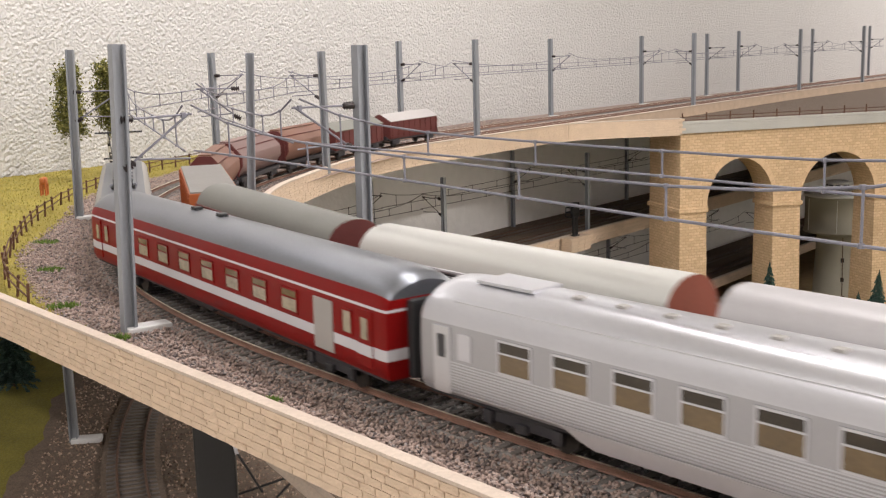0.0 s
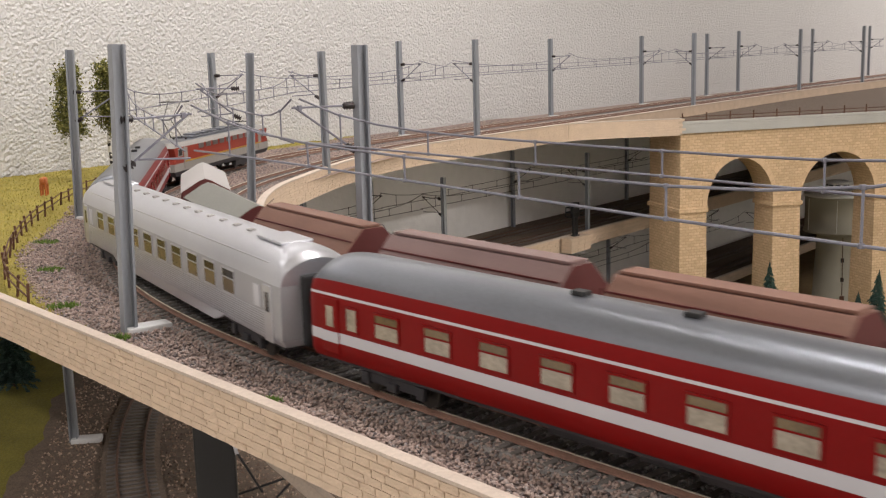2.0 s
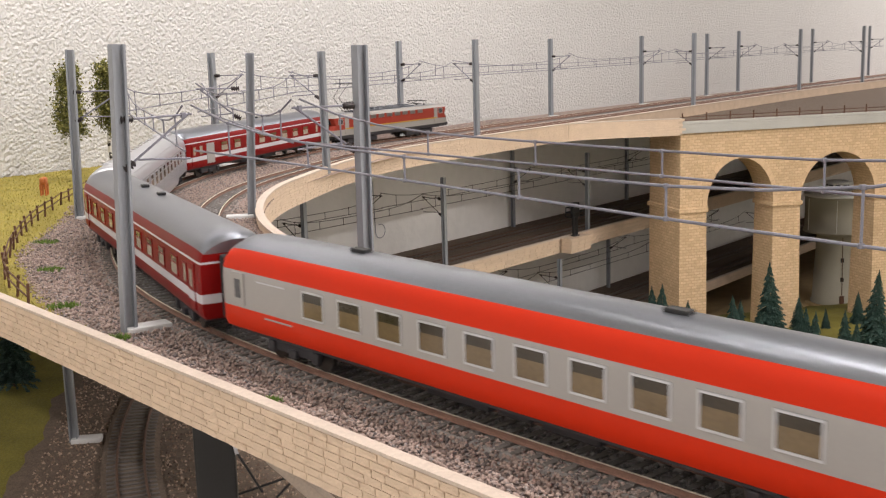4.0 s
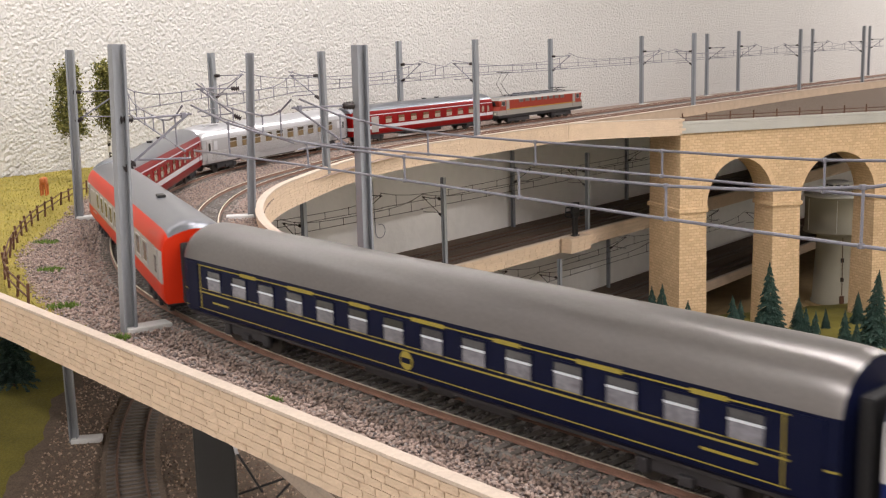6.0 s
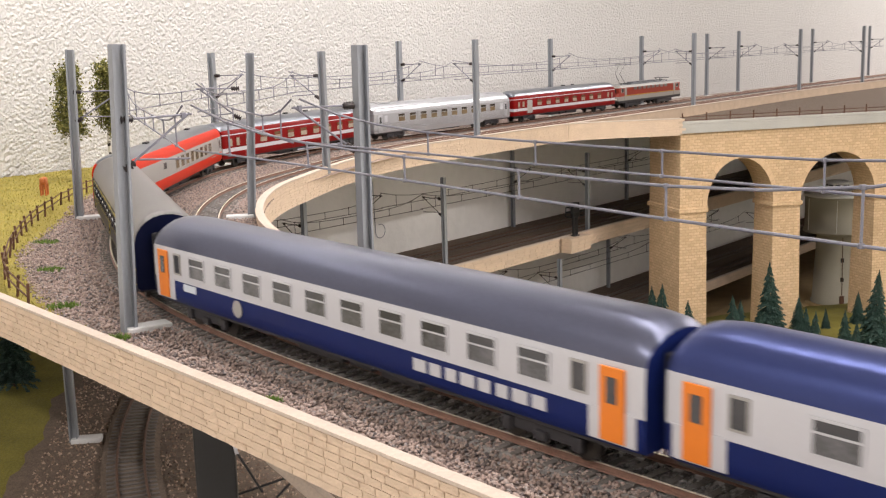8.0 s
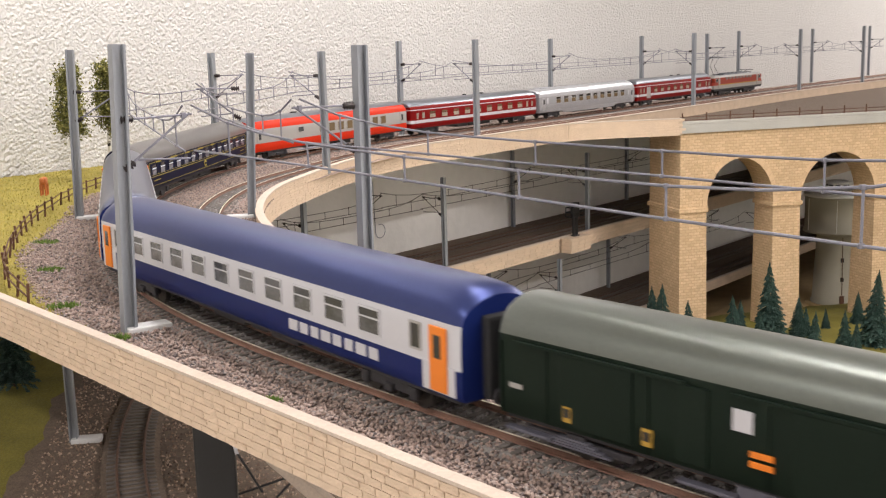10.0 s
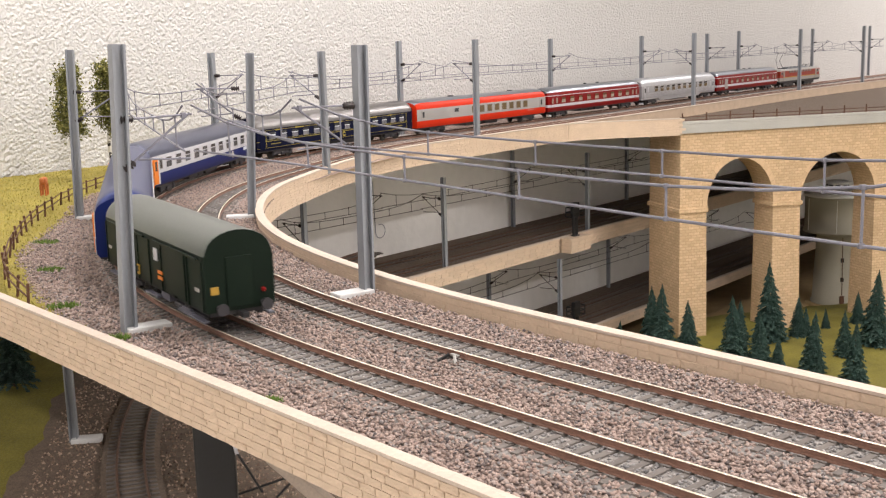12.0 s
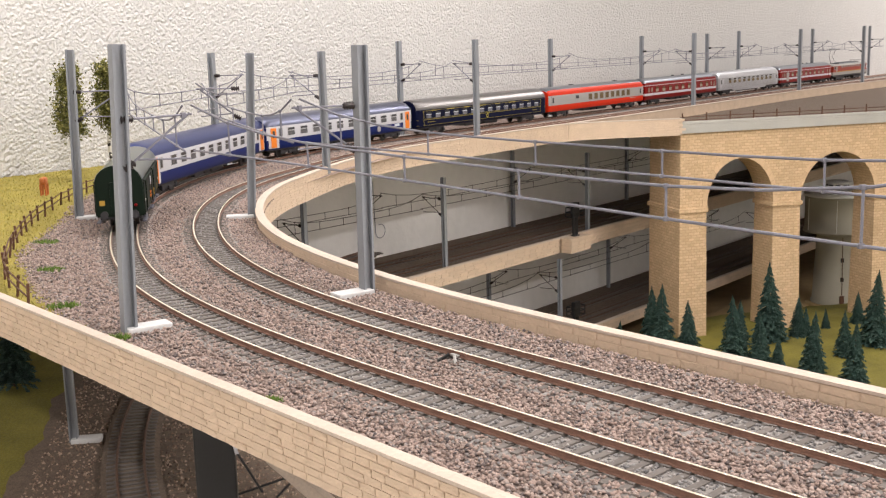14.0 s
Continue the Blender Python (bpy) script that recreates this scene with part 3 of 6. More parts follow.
def masts():
    """Outer masts by (along, off, height, lean), then the inner ones, which face the other way."""
    for s, off, h, lean in ((0.40, 0.0345, 0.1275, 2.1), (0.758, 0.0386, 0.126, 1.6), (1.10, 0.036, 0.119, 0), (1.45, 0.036, 0.1255, 0), (1.82, 0.036, 0.1225, 0), (2.126, 0.036, 0.1225, 0),
                            (2.398, 0.036, 0.123, 0), (2.548, 0.036, 0.1265, 0), (2.954, 0.036, 0.127, 0), (3.35, 0.036, 0.130, 0)):
        x, y, th = OUTER.at(s, off)
        mast(Matrix.Translation((x, y, -0.004)) @ Matrix.Rotation(th - math.pi / 2, 4, "Z"), off - 0.002, height=h, lean=(0, lean))
    for s, off, h, lean in ((0.502, -0.0350, 0.124, -0.6), (0.803, -0.032, 0.120, -2.6), (1.09, -0.033, 0.118, 0), (1.464, -0.033, 0.125, 0), (2.082, -0.033, 0.125, 0), (2.569, -0.033, 0.1265, 0), (2.921, -0.033, 0.130, 0)):
        x, y, th = INNER.at(s, off)
        mast(Matrix.Translation((x, y, -0.004)) @ Matrix.Rotation(th + math.pi / 2, 4, "Z"), -off - 0.002, height=h, lean=(0, lean))


masts()


def cable_mesh(name, row, r, seg=6, metal=None):
    """One bent round wire through the points."""
    verts, faces = [], []
    n = len(row)
    for i, p in enumerate(row):
        d = Vector(row[min(i + 1, n - 1)]) - Vector(row[max(i - 1, 0)])
        d.normalize()
        side = Vector((-d.y, d.x, 0)).normalized()
        up = d.cross(side)
        for k in range(seg):
            a = 2 * math.pi * k / seg
            verts.append(Vector(p) + side * r * math.cos(a) + up * r * math.sin(a))
    for i in range(n - 1):
        for k in range(seg):
            faces.append((i * seg + k, i * seg + (k + 1) % seg, (i + 1) * seg + (k + 1) % seg, (i + 1) * seg + k))
    faces += [tuple(range(seg))[::-1], tuple(range((n - 1) * seg, n * seg))]
    return mesh_from(name, verts, faces, metal or WIRE, smooth=True)


def overhead(name, line, posts, label, z=0.0, z_c=Z_CONTACT, z_m=Z_MESSENGER, r=0.00048, sag=0.0122, off=0.0, metal=None, dip=0.0):
    """Contact wire, sagging messenger wire and droppers from mast to mast."""
    root = tagged(thing(name), label, "overhead line")
    for a, b in zip(posts, posts[1:]):
        n = 12
        zig = 0.0022
        con, mes = [], []
        for i in range(n + 1):
            t = i / n
            s = a + (b - a) * t
            # straight between masts
            xa, ya, _ = line.at(a, off + zig)
            xb, yb, _ = line.at(b, off - zig)
            x, y = xa + (xb - xa) * t, ya + (yb - ya) * t
            low = dip * (1 - smooth(0.04, 0.42, s))
            con.append((x, y, z + z_c - low))
            mes.append((x, y, z + z_m - low - sag * (1 - (2 * t - 1) ** 4)))
        for nm, row in (("contact_wire", con), ("messenger_wire", mes)):
            part(nm, cable_mesh(nm, row, r, metal=metal), None, root)
        for t in (0.09, 0.25, 0.41, 0.57, 0.74, 0.91):
            i = t * n
            k = int(i)
            u = i - k
            p = [con[k][c] * (1 - u) + con[k + 1][c] * u for c in range(3)]
            q = [mes[k][c] * (1 - u) + mes[k + 1][c] * u for c in range(3)]
            bm = tube(p, q, r * 0.85, None, 5)
            box(0.0016, 0.0016, 0.0013, p, 0.0003, bm)
            box(0.0016, 0.0016, 0.0013, q, 0.0003, bm)
            part("dropper", bm, metal or WIRE, root)
    return root


overhead("overhead_line", OUTER, [-0.35] + OUT_MASTS, "grey overhead wires with droppers above the outer track", dip=0.0042)
overhead("overhead_line", INNER, [-0.25] + IN_MASTS, "grey overhead wires with droppers above the inner track")


# ---- arched viaduct ----
def viaduct():
    root = tagged(thing("arched_viaduct", frame_at(VIA_AT, VIA_TURN)), "tall buff sandstone viaduct with round arches on square piers", "viaduct")
    depth, top, low = 0.050, -0.0195, Z_GROUND - 0.012
    arches = [(0.0435, 0.154), (0.2005, 0.331), (0.377, 0.507), (0.553, 0.683)]
    end = 0.73
    # spandrel wall with the arch openings, one closed outline per bay, joined
    bm = bmesh.new()
    spring = -0.1285

    def prism(outline):
        lo = [bm.verts.new((x, 0, z)) for x, z in outline]
        hi = [bm.verts.new((x, depth, z)) for x, z in outline]
        bm.faces.new(lo)
        bm.faces.new(hi[::-1])
        for i in range(len(outline)):
            j = (i + 1) % len(outline)
            bm.faces.new((lo[j], lo[i], hi[i], hi[j]))

    for a, b in arches:
        c, r = (a + b) / 2, (b - a) / 2
        arc = [(c + r * math.cos(math.pi * k / 20), spring + (r + (-0.0595 - spring - r)) * math.sin(math.pi * k / 20)) for k in range(21)]
        for (x0, z0), (x1, z1) in zip(arc, arc[1:]):
            prism([(x0, z0), (x0, top), (x1, top), (x1, z1)])
    edges = [0.0] + [e for ab in arches for e in ab] + [end]
    for a, b in zip(edges[::2], edges[1::2]):
        prism([(a, spring), (b, spring), (b, top), (a, top)])
    bmesh.ops.remove_doubles(bm, verts=bm.verts, dist=1e-5)
    part("spandrel_wall", bm, VIADUCT, root)
    part("abutment", box(0.034, 0.048, -low - 0.02, (0.018, depth + 0.023, (low - 0.02) / 2), 0.0008), VIADUCT, root, "deep stone abutment")
    part("cornice", box(0.039, 0.046, 0.007, (0.018, depth + 0.0265, spring - 0.0035), 0.0012), VIADUCT, root, "projecting stone cornice")
    for a, b in zip(edges[::2], edges[1::2]):
        bm = box(b - a, depth, spring - low - 0.007, ((a + b) / 2, depth / 2, (spring - 0.007 + low) / 2), 0.0008)
        for v in bm.verts:
            if v.co.z < -0.2:
                v.co.x += (v.co.x - (a + b) / 2) * 0.06
                v.co.y += -0.003 if v.co.y < 0.025 else 0.003
        part("pier", bm, VIADUCT, root)
        part("cornice", box(b - a + 0.005, depth + 0.005, 0.007, ((a + b) / 2, depth / 2, spring - 0.0035), 0.0012), VIADUCT, root, "projecting stone cornice")
    for a, b in arches:
        c, r = (a + b) / 2, (b - a) / 2
        n = 21
        for k in range(n):
            t0, t1 = math.pi * (k + 0.06) / n, math.pi * (k + 0.94) / n
            q = []
            for t in (t0, t1):
                for rr in (r, r + 0.0075):
                    z = spring + (rr * (-0.0595 - spring) / r) * math.sin(t)
                    q.append((c + rr * math.cos(t), z))
            rv = []
            for yy in (-0.0007, 0.002):
                rv += [(q[0][0], yy, q[0][1]), (q[1][0], yy, q[1][1]), (q[3][0], yy, q[3][1]), (q[2][0], yy, q[2][1])]
            rf = [(0, 1, 2, 3), (7, 6, 5, 4), (0, 4, 5, 1), (1, 5, 6, 2), (2, 6, 7, 3), (3, 7, 4, 0)]
            part("arch_stone", mesh_from("arch_stone", rv, rf, ARCH_STONE), None, root)
    part("concrete_band", box(end + 0.004, depth + 0.008, 0.0125, (end / 2, depth / 2, -0.0132), 0.0006), CONCRETE, root, "grey concrete band")
    part("band_coping", box(end + 0.006, 0.008, 0.004, (end / 2, 0.0005, -0.0048), 0.0006), CONCRETE, root)
    part("railing", tube((0, 0.003, 0.0035), (end, 0.003, 0.0035), 0.0006), TIMBER, root, "thin brown railing")
    part("railing", tube((0, 0.003, -0.001), (end, 0.003, -0.001), 0.0005), TIMBER, root)
    for k in range(19):
        part("railing_post", box(0.0016, 0.0016, 0.012, (0.004 + k * 0.0385, 0.003, 0.003), 0.0002), TIMBER, root)


viaduct()


# ---- lower levels ----
LOW_AT, LOW_TURN = (0.0113, 1.4443), radians(49.4)


def low_deck(name, at, z, label):
    root = tagged(thing(name, frame_at(at, LOW_TURN, z)), label, "deck", kind="structure")
    part("board", box(3.4, 0.152, 0.010, (0.9, 0.076, -0.0092), 0), SHADE_BALLAST, root, "brown ballasted board darkened for shade")
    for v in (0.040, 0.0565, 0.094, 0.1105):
        part("rail", box(3.4, 0.001, 0.0024, (0.9, v, -0.0031), 0), SHADE_RAIL, root)
    for v in (0.048, 0.102):
        rv, rf = [], []
        for k in range(300):
            b0 = len(rv)
            x = -0.75 + k * 0.009
            for dx, dy, dz in itertools.product((-.0014, .0014), (-.015, .015), (-.0048, -.0034)):
                rv.append((x + dx, v + dy, dz))
            rf += [tuple(b0 + i for i in f) for f in ((0, 1, 3, 2), (4, 6, 7, 5), (0, 4, 5, 1), (2, 3, 7, 6), (1, 5, 7, 3), (0, 2, 6, 4))]
        ob = part("sleeper_row", mesh_from("sleeper_row", rv, rf, SLEEPER), None, root)
        ob["kind"] = "stuff"
    return root


low_deck("lower_deck_upper", LOW_AT, Z_LOW1, "lower railway deck darkened for shade, with two tracks along the wall")
L2_AT = (0.2679, 1.7237)
low_deck("lower_deck_bottom", L2_AT, Z_LOW2, "bottom railway deck darkened for shade, with two tracks along the wall")
course_board("parapet_lower", [along(LOW_AT, LOW_TURN, u, -0.0045) for u in np.arange(-0.7, 2.2, 0.05)], Z_LOW1 - 0.020, Z_LOW1 + 0.003, 0.0045, 4, 0.018, lambda x, y: -0.1 < x < 0.45,
             "buff stone edge board of the lower railway deck", out=-1, depth=0.0009)
course_board("parapet_bottom", [along(L2_AT, LOW_TURN, u, -0.0045) for u in np.arange(-0.7, 2.2, 0.05)], Z_LOW2 - 0.014, Z_LOW2 + 0.004, 0.0045, 3, 0.018, lambda x, y: 0.1 < x < 0.75,
             "buff stone edge board of the bottom railway deck", out=-1, depth=0.0009)


class Straight:
    def __init__(self, at, turn):
        self.o, self.t = at, turn

    def at(self, s, off=0.0):
        x, y = along(self.o, self.t, s, off)
        return x, y, self.t


def low_masts():
    for base, z, us, back in ((LOW_AT, Z_LOW1, (-0.25, -0.003, 0.34, 0.69, 1.05), -0.02), (L2_AT, Z_LOW2, (-0.485, -0.135, 0.215, 0.57), -0.008)):
        for u in us:
            x, y = along(base, LOW_TURN, u, 0.009)
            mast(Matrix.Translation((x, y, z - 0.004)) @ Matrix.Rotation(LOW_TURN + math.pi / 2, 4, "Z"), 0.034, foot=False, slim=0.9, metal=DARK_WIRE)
            x, y = along(base, LOW_TURN, u + back, 0.138)
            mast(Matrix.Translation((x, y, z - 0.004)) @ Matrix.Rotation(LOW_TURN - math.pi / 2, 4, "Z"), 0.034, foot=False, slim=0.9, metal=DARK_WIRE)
        line = Straight(base, LOW_TURN)
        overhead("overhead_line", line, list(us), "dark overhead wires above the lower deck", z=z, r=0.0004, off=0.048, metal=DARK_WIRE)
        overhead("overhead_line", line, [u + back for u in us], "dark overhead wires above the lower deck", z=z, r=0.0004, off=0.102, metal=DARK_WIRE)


low_masts()


def off_bottom(x, y):
    """How far behind the front of the bottom deck a place lies."""
    return -(x - L2_AT[0]) * math.sin(LOW_TURN) + (y - L2_AT[1]) * math.cos(LOW_TURN)


def valley():
    """The grassy bottom in front of the viaduct."""
    n = 40
    verts, faces = [], []
    for i in range(n + 1):
        for j in range(n + 1):
            x, y = 0.06 + 2.3 * i / n, 0.95 + 2.0 * j / n
            back = -(x - VIA_AT[0]) * math.sin(VIA_TURN) + (y - VIA_AT[1]) * math.cos(VIA_TURN)
            verts.append((x, y, Z_GROUND - 0.028 * smooth(0.06, 0.22, back) - 0.040 * smooth(-0.09, 0.01, off_bottom(x, y)) + 0.005 * noise.noise((x * 6, y * 6, 1))))
    for i in range(n):
        for j in range(n):
            a = i * (n + 1) + j
            faces.append((a, a + n + 1, a + n + 2, a + 1))
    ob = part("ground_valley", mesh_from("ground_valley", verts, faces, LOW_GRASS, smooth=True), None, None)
    tagged(ob, "darker green ground in the valley under the viaduct", "grass", kind="structure")


valley()


def side_level():
    """The level under the front edge: ballast with a curved track, grass beside it."""
    n = 24
    verts, faces = [], []
    for i in range(n + 1):
        for j in range(n + 1):
            x, y = -0.75 + 0.80 * i / n, 0.42 + 0.75 * j / n
            verts.append((x, y, Z_SIDE - 0.004))
    for i in range(n):
        for j in range(n):
            a = i * (n + 1) + j
            cx, cy = -0.75 + 0.80 * (i + 1) / n, 0.42 + 0.75 * j / n
            if cx > -0.20 and cy > 0.84 or cx > -0.06 and cy > 0.70:
                continue
            faces.append((a, a + n + 1, a + n + 2, a + 1))
    ob = part("ground_lower_side", mesh_from("ground_lower_side", verts, faces, SHADE_BALLAST), None, None)
    tagged(ob, "ballast of the level below the front edge, darkened for shade", "ballast", kind="structure")
    line = Line(-0.149, 0.530, 2.026, [1.159] * 12)
    return line


SIDE_LINE = side_level()
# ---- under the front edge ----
railway("track_side", SIDE_LINE, 0.0, 0.9, "curved track on the level below, its rails darkened for shade", z=Z_SIDE + 0.003, rails=(SHADE_RAIL, SHADE_RAIL), near=(0.0, 0.6))


def side_extras():
    x, y = -0.2577, 0.7314
    mast(Matrix.Translation((x, y, Z_SIDE - 0.003)) @ Matrix.Rotation(radians(8), 4, "Z"), 0.036, slim=0.95, height=0.116)
    n = 40
    verts, faces = [], []
    for i in range(n + 1):
        for j in range(n + 1):
            y = 0.44 + 0.60 * j / n
            edge = -0.2555 - 0.042 * smooth(0.58, 0.92, y) + 0.004 * noise.noise((y * 40, 0, 0))
            x = edge - 0.45 * i / n
            verts.append((x, y, Z_SIDE - 0.0075 + 0.0045 * smooth(0, 0.04, i / n) + 0.010 * smooth(0, 0.5, i / n) + 0.002 * noise.noise((x * 30, y * 30, 5))))
    for i in range(n):
        for j in range(n):
            a = i * (n + 1) + j
            faces.append((a, a + 1, a + n + 2, a + n + 1))
    tagged(part("ground_side_grass", mesh_from("ground_side_grass", verts, faces, LOW_GRASS, smooth=True), None, None), "darker green grass beside the shadowed track", "grass", kind="structure")
    leg = tagged(part("support_leg", box(0.0190, 0.0190, 1.17, (0, 0, -0.6055), 0.0012), BLACK, None), "black square wooden leg under the deck", "support")
    leg.matrix_basis = pose(-0.1125, 0.5100, 0, 0, 0, 10)
    slat = tagged(part("timber_strut", box(0.050, 0.008, 0.006, (0, 0, 0), 0.0008), STONE_CAP, None), "pale bare timber strut under the deck", "support")
    slat.matrix_basis = pose(-0.066, 0.500, -0.0870, 0, 42, -8)
    cable = tagged(thing("cable"), "loose thin white cable hanging under the deck", "cable")
    pts = [(-0.1005 + 0.0012 * math.sin(k * 1.9), 0.497 + 0.003 * math.sin(k * 1.3), -0.020 - 0.0068 * k) for k in range(8)]
    bm = None
    for a, b in zip(pts, pts[1:]):
        bm = tube(a, b, 0.0009, bm, 6)
    part("wire_strand", bm, WHITE_CABLE, cable)


def under_struts():
    root = tagged(thing("brace_wires"), "thin dark brace wires under the deck", "brace")
    for a, b in (((-.1012, .5, -.0656), (-.0891, .5, -.0878)), ((-.1006, .5, -.0885), (-.0711, .5, -.0787)), ((-.0711, .5, -.0787), (-.0828, .5, -.0908))):
        part("wire_strand", tube(a, b, 0.0006, None, 6), BLACK, root)


WHITE_CABLE = mat("white_cable_sheath", (0.6, 0.6, 0.65), 0.5, var=0.1)
side_extras()
under_struts()


def side_stones():
    rng = random.Random(21)
    verts, faces = [], []
    for _ in range(15000):
        x, y = rng.uniform(-0.33, -0.02), rng.uniform(0.52, 0.98)
        edge = -0.2555 - 0.042 * smooth(0.58, 0.92, y)
        if x < edge - 0.004 * rng.random():
            continue
        k = len(verts)
        r = rng.uniform(0.0006, 0.0015)
        a = rng.random() * 6.28
        for j in range(3):
            verts.append((x + r * math.cos(a + j * 2.1) * rng.uniform(.6, 1.2), y + r * math.sin(a + j * 2.1) * rng.uniform(.6, 1.2), Z_SIDE - 0.004))
        verts.append((x, y, Z_SIDE - 0.004 + r * rng.uniform(0.7, 1.3)))
        faces += [(k, k + 1, k + 3), (k + 1, k + 2, k + 3), (k + 2, k, k + 3)]
    tagged(part("side_ballast", mesh_from("side_ballast", verts, faces, SHADE_STONES), None, None), "loose ballast stones coloured darker for the shadowed level", "ballast", kind="stuff")


side_stones()


# ---- plants ----
NEEDLE = island_mat("dark_blue_green_needles", [(0.0, (0.012, 0.035, 0.028)), (0.6, (0.030, 0.070, 0.055)), (1.0, (0.075, 0.125, 0.100))])
BARK = mat("dark_bark", (0.06, 0.04, 0.03), 0.9, var=0.25)
LEAF = island_mat("olive_leaf_flakes", [(0.0, (0.05, 0.055, 0.012)), (0.5, (0.14, 0.14, 0.03)), (1.0, (0.30, 0.28, 0.09))])
WEED = island_mat("fresh_green_tuft", [(0.0, (0.07, 0.14, 0.02)), (1.0, (0.20, 0.30, 0.05))])


def birch_bark():
    m = mat("white_birch_bark", (0.62, 0.60, 0.55), 0.8, var=0.15, scale=300)
    nt = m.node_tree
    b = nt.nodes["Principled BSDF"]
    old = b.inputs["Base Color"].links[0].from_socket
    tc = nt.nodes.new("ShaderNodeTexCoord")
    mp = nt.nodes.new("ShaderNodeMapping")
    mp.inputs["Scale"].default_value = (120, 120, 260)
    nz = nt.nodes.new("ShaderNodeTexNoise")
    nz.inputs["Scale"].default_value = 1.0
    rp = nt.nodes.new("ShaderNodeValToRGB")
    rp.color_ramp.elements[0].position, rp.color_ramp.elements[1].position = 0.50, 0.56
    mix = nt.nodes.new("ShaderNodeMix")
    mix.data_type = "RGBA"
    nt.links.new(tc.outputs["Object"], mp.inputs[0])
    nt.links.new(mp.outputs[0], nz.inputs["Vector"])
    nt.links.new(nz.outputs["Fac"], rp.inputs["Fac"])
    nt.links.new(rp.outputs["Color"], mix.inputs["Factor"])
    nt.links.new(old, mix.inputs["A"])
    mix.inputs["B"].default_value = (0.03, 0.025, 0.02, 1)
    nt.links.new(mix.outputs["Result"], b.inputs["Base Color"])
    return m


BIRCH = birch_bark()


def conifer(x, y, z, h, seed):
    rng = random.Random(seed)
    root = tagged(thing("fir_tree", pose(x, y, z, rng.uniform(-2, 2), rng.uniform(-2, 2), rng.uniform(0, 360))), "dark blue-green model fir tree on the grass", "tree", "fir trees")
    part("trunk", tube((0, 0, -0.003), (0, 0, h * 0.97), h * 0.022, None, 7, h * 0.004), BARK, root)
    verts, faces = [], []
    R = h * rng.uniform(0.21, 0.26)
    tiers = 17
    for t in range(tiers):
        f = t / (tiers - 1)
        z0 = h * (0.06 + 0.90 * f)
        r = R * (1 - f) ** 0.85 + 0.012 * h
        n = int(30 - 15 * f)
        for k in range(n):
            a = 2 * math.pi * (k + rng.random()) / n
            rr = r * rng.uniform(0.72, 1.12)
            ca, sa = math.cos(a), math.sin(a)
            zz = z0 + rng.uniform(-0.02, 0.02) * h
            droop = rr * rng.uniform(0.0, 0.5)
            for q in range(7):
                u0 = 0.25 + 0.75 * q / 7
                wx = rr * 0.20 * (1.15 - u0 * 0.6) * rng.uniform(0.7, 1.3)
                b = len(verts)
                cx, cy, cz = ca * rr * u0, sa * rr * u0, zz + h * 0.05 * (1 - u0) - droop * u0
                j = rng.uniform(-0.5, 0.5)
                dx, dy = math.cos(a + 1.57 + j), math.sin(a + 1.57 + j)
                verts.extend([(cx - dx * wx, cy - dy * wx, cz + rng.uniform(-.008, .006) * h), (cx + dx * wx, cy + dy * wx, cz + rng.uniform(-.008, .006) * h), (cx + ca * rr * 0.22, cy + sa * rr * 0.22, cz - rng.uniform(-0.005, 0.03) * h)])
                faces.append((b, b + 1, b + 2))
                verts.extend([(cx, cy, cz + 0.022 * h), (cx + ca * wx, cy + sa * wx, cz - 0.012 * h), (cx - dx * wx * .4, cy - dy * wx * .4, cz - 0.02 * h)])
                faces.append((b + 3, b + 4, b + 5))
    part("crown", mesh_from("crown", verts, faces, NEEDLE), None, root)


FIRS = [(.301, 1.510, .100), (.298, 1.549, .088), (.340, 1.506, .077), (.393, 1.467, .091), (.472, 1.567, .115), (.424, 1.450, .071), (.443, 1.435, .043), (.519, 1.587, .060), (.484, 1.418, .079), (.483, 1.386, .036),
        (.575, 1.630, .031), (.549, 1.479, .064), (.631, 1.652, .049), (.606, 1.525, .108), (.515, 1.354, .080), (.259, 1.599, .029), (.413, 1.479, .020), (.421, 1.544, .068), (.531, 1.590, .043)]
conifer(-0.3400, 0.8440, Z_SIDE + 0.006, 0.066, 77)
for i, (fx, fy, fh) in enumerate(FIRS):
    conifer(fx, fy, Z_GROUND - 0.001, fh * 1.02, 100 + i)


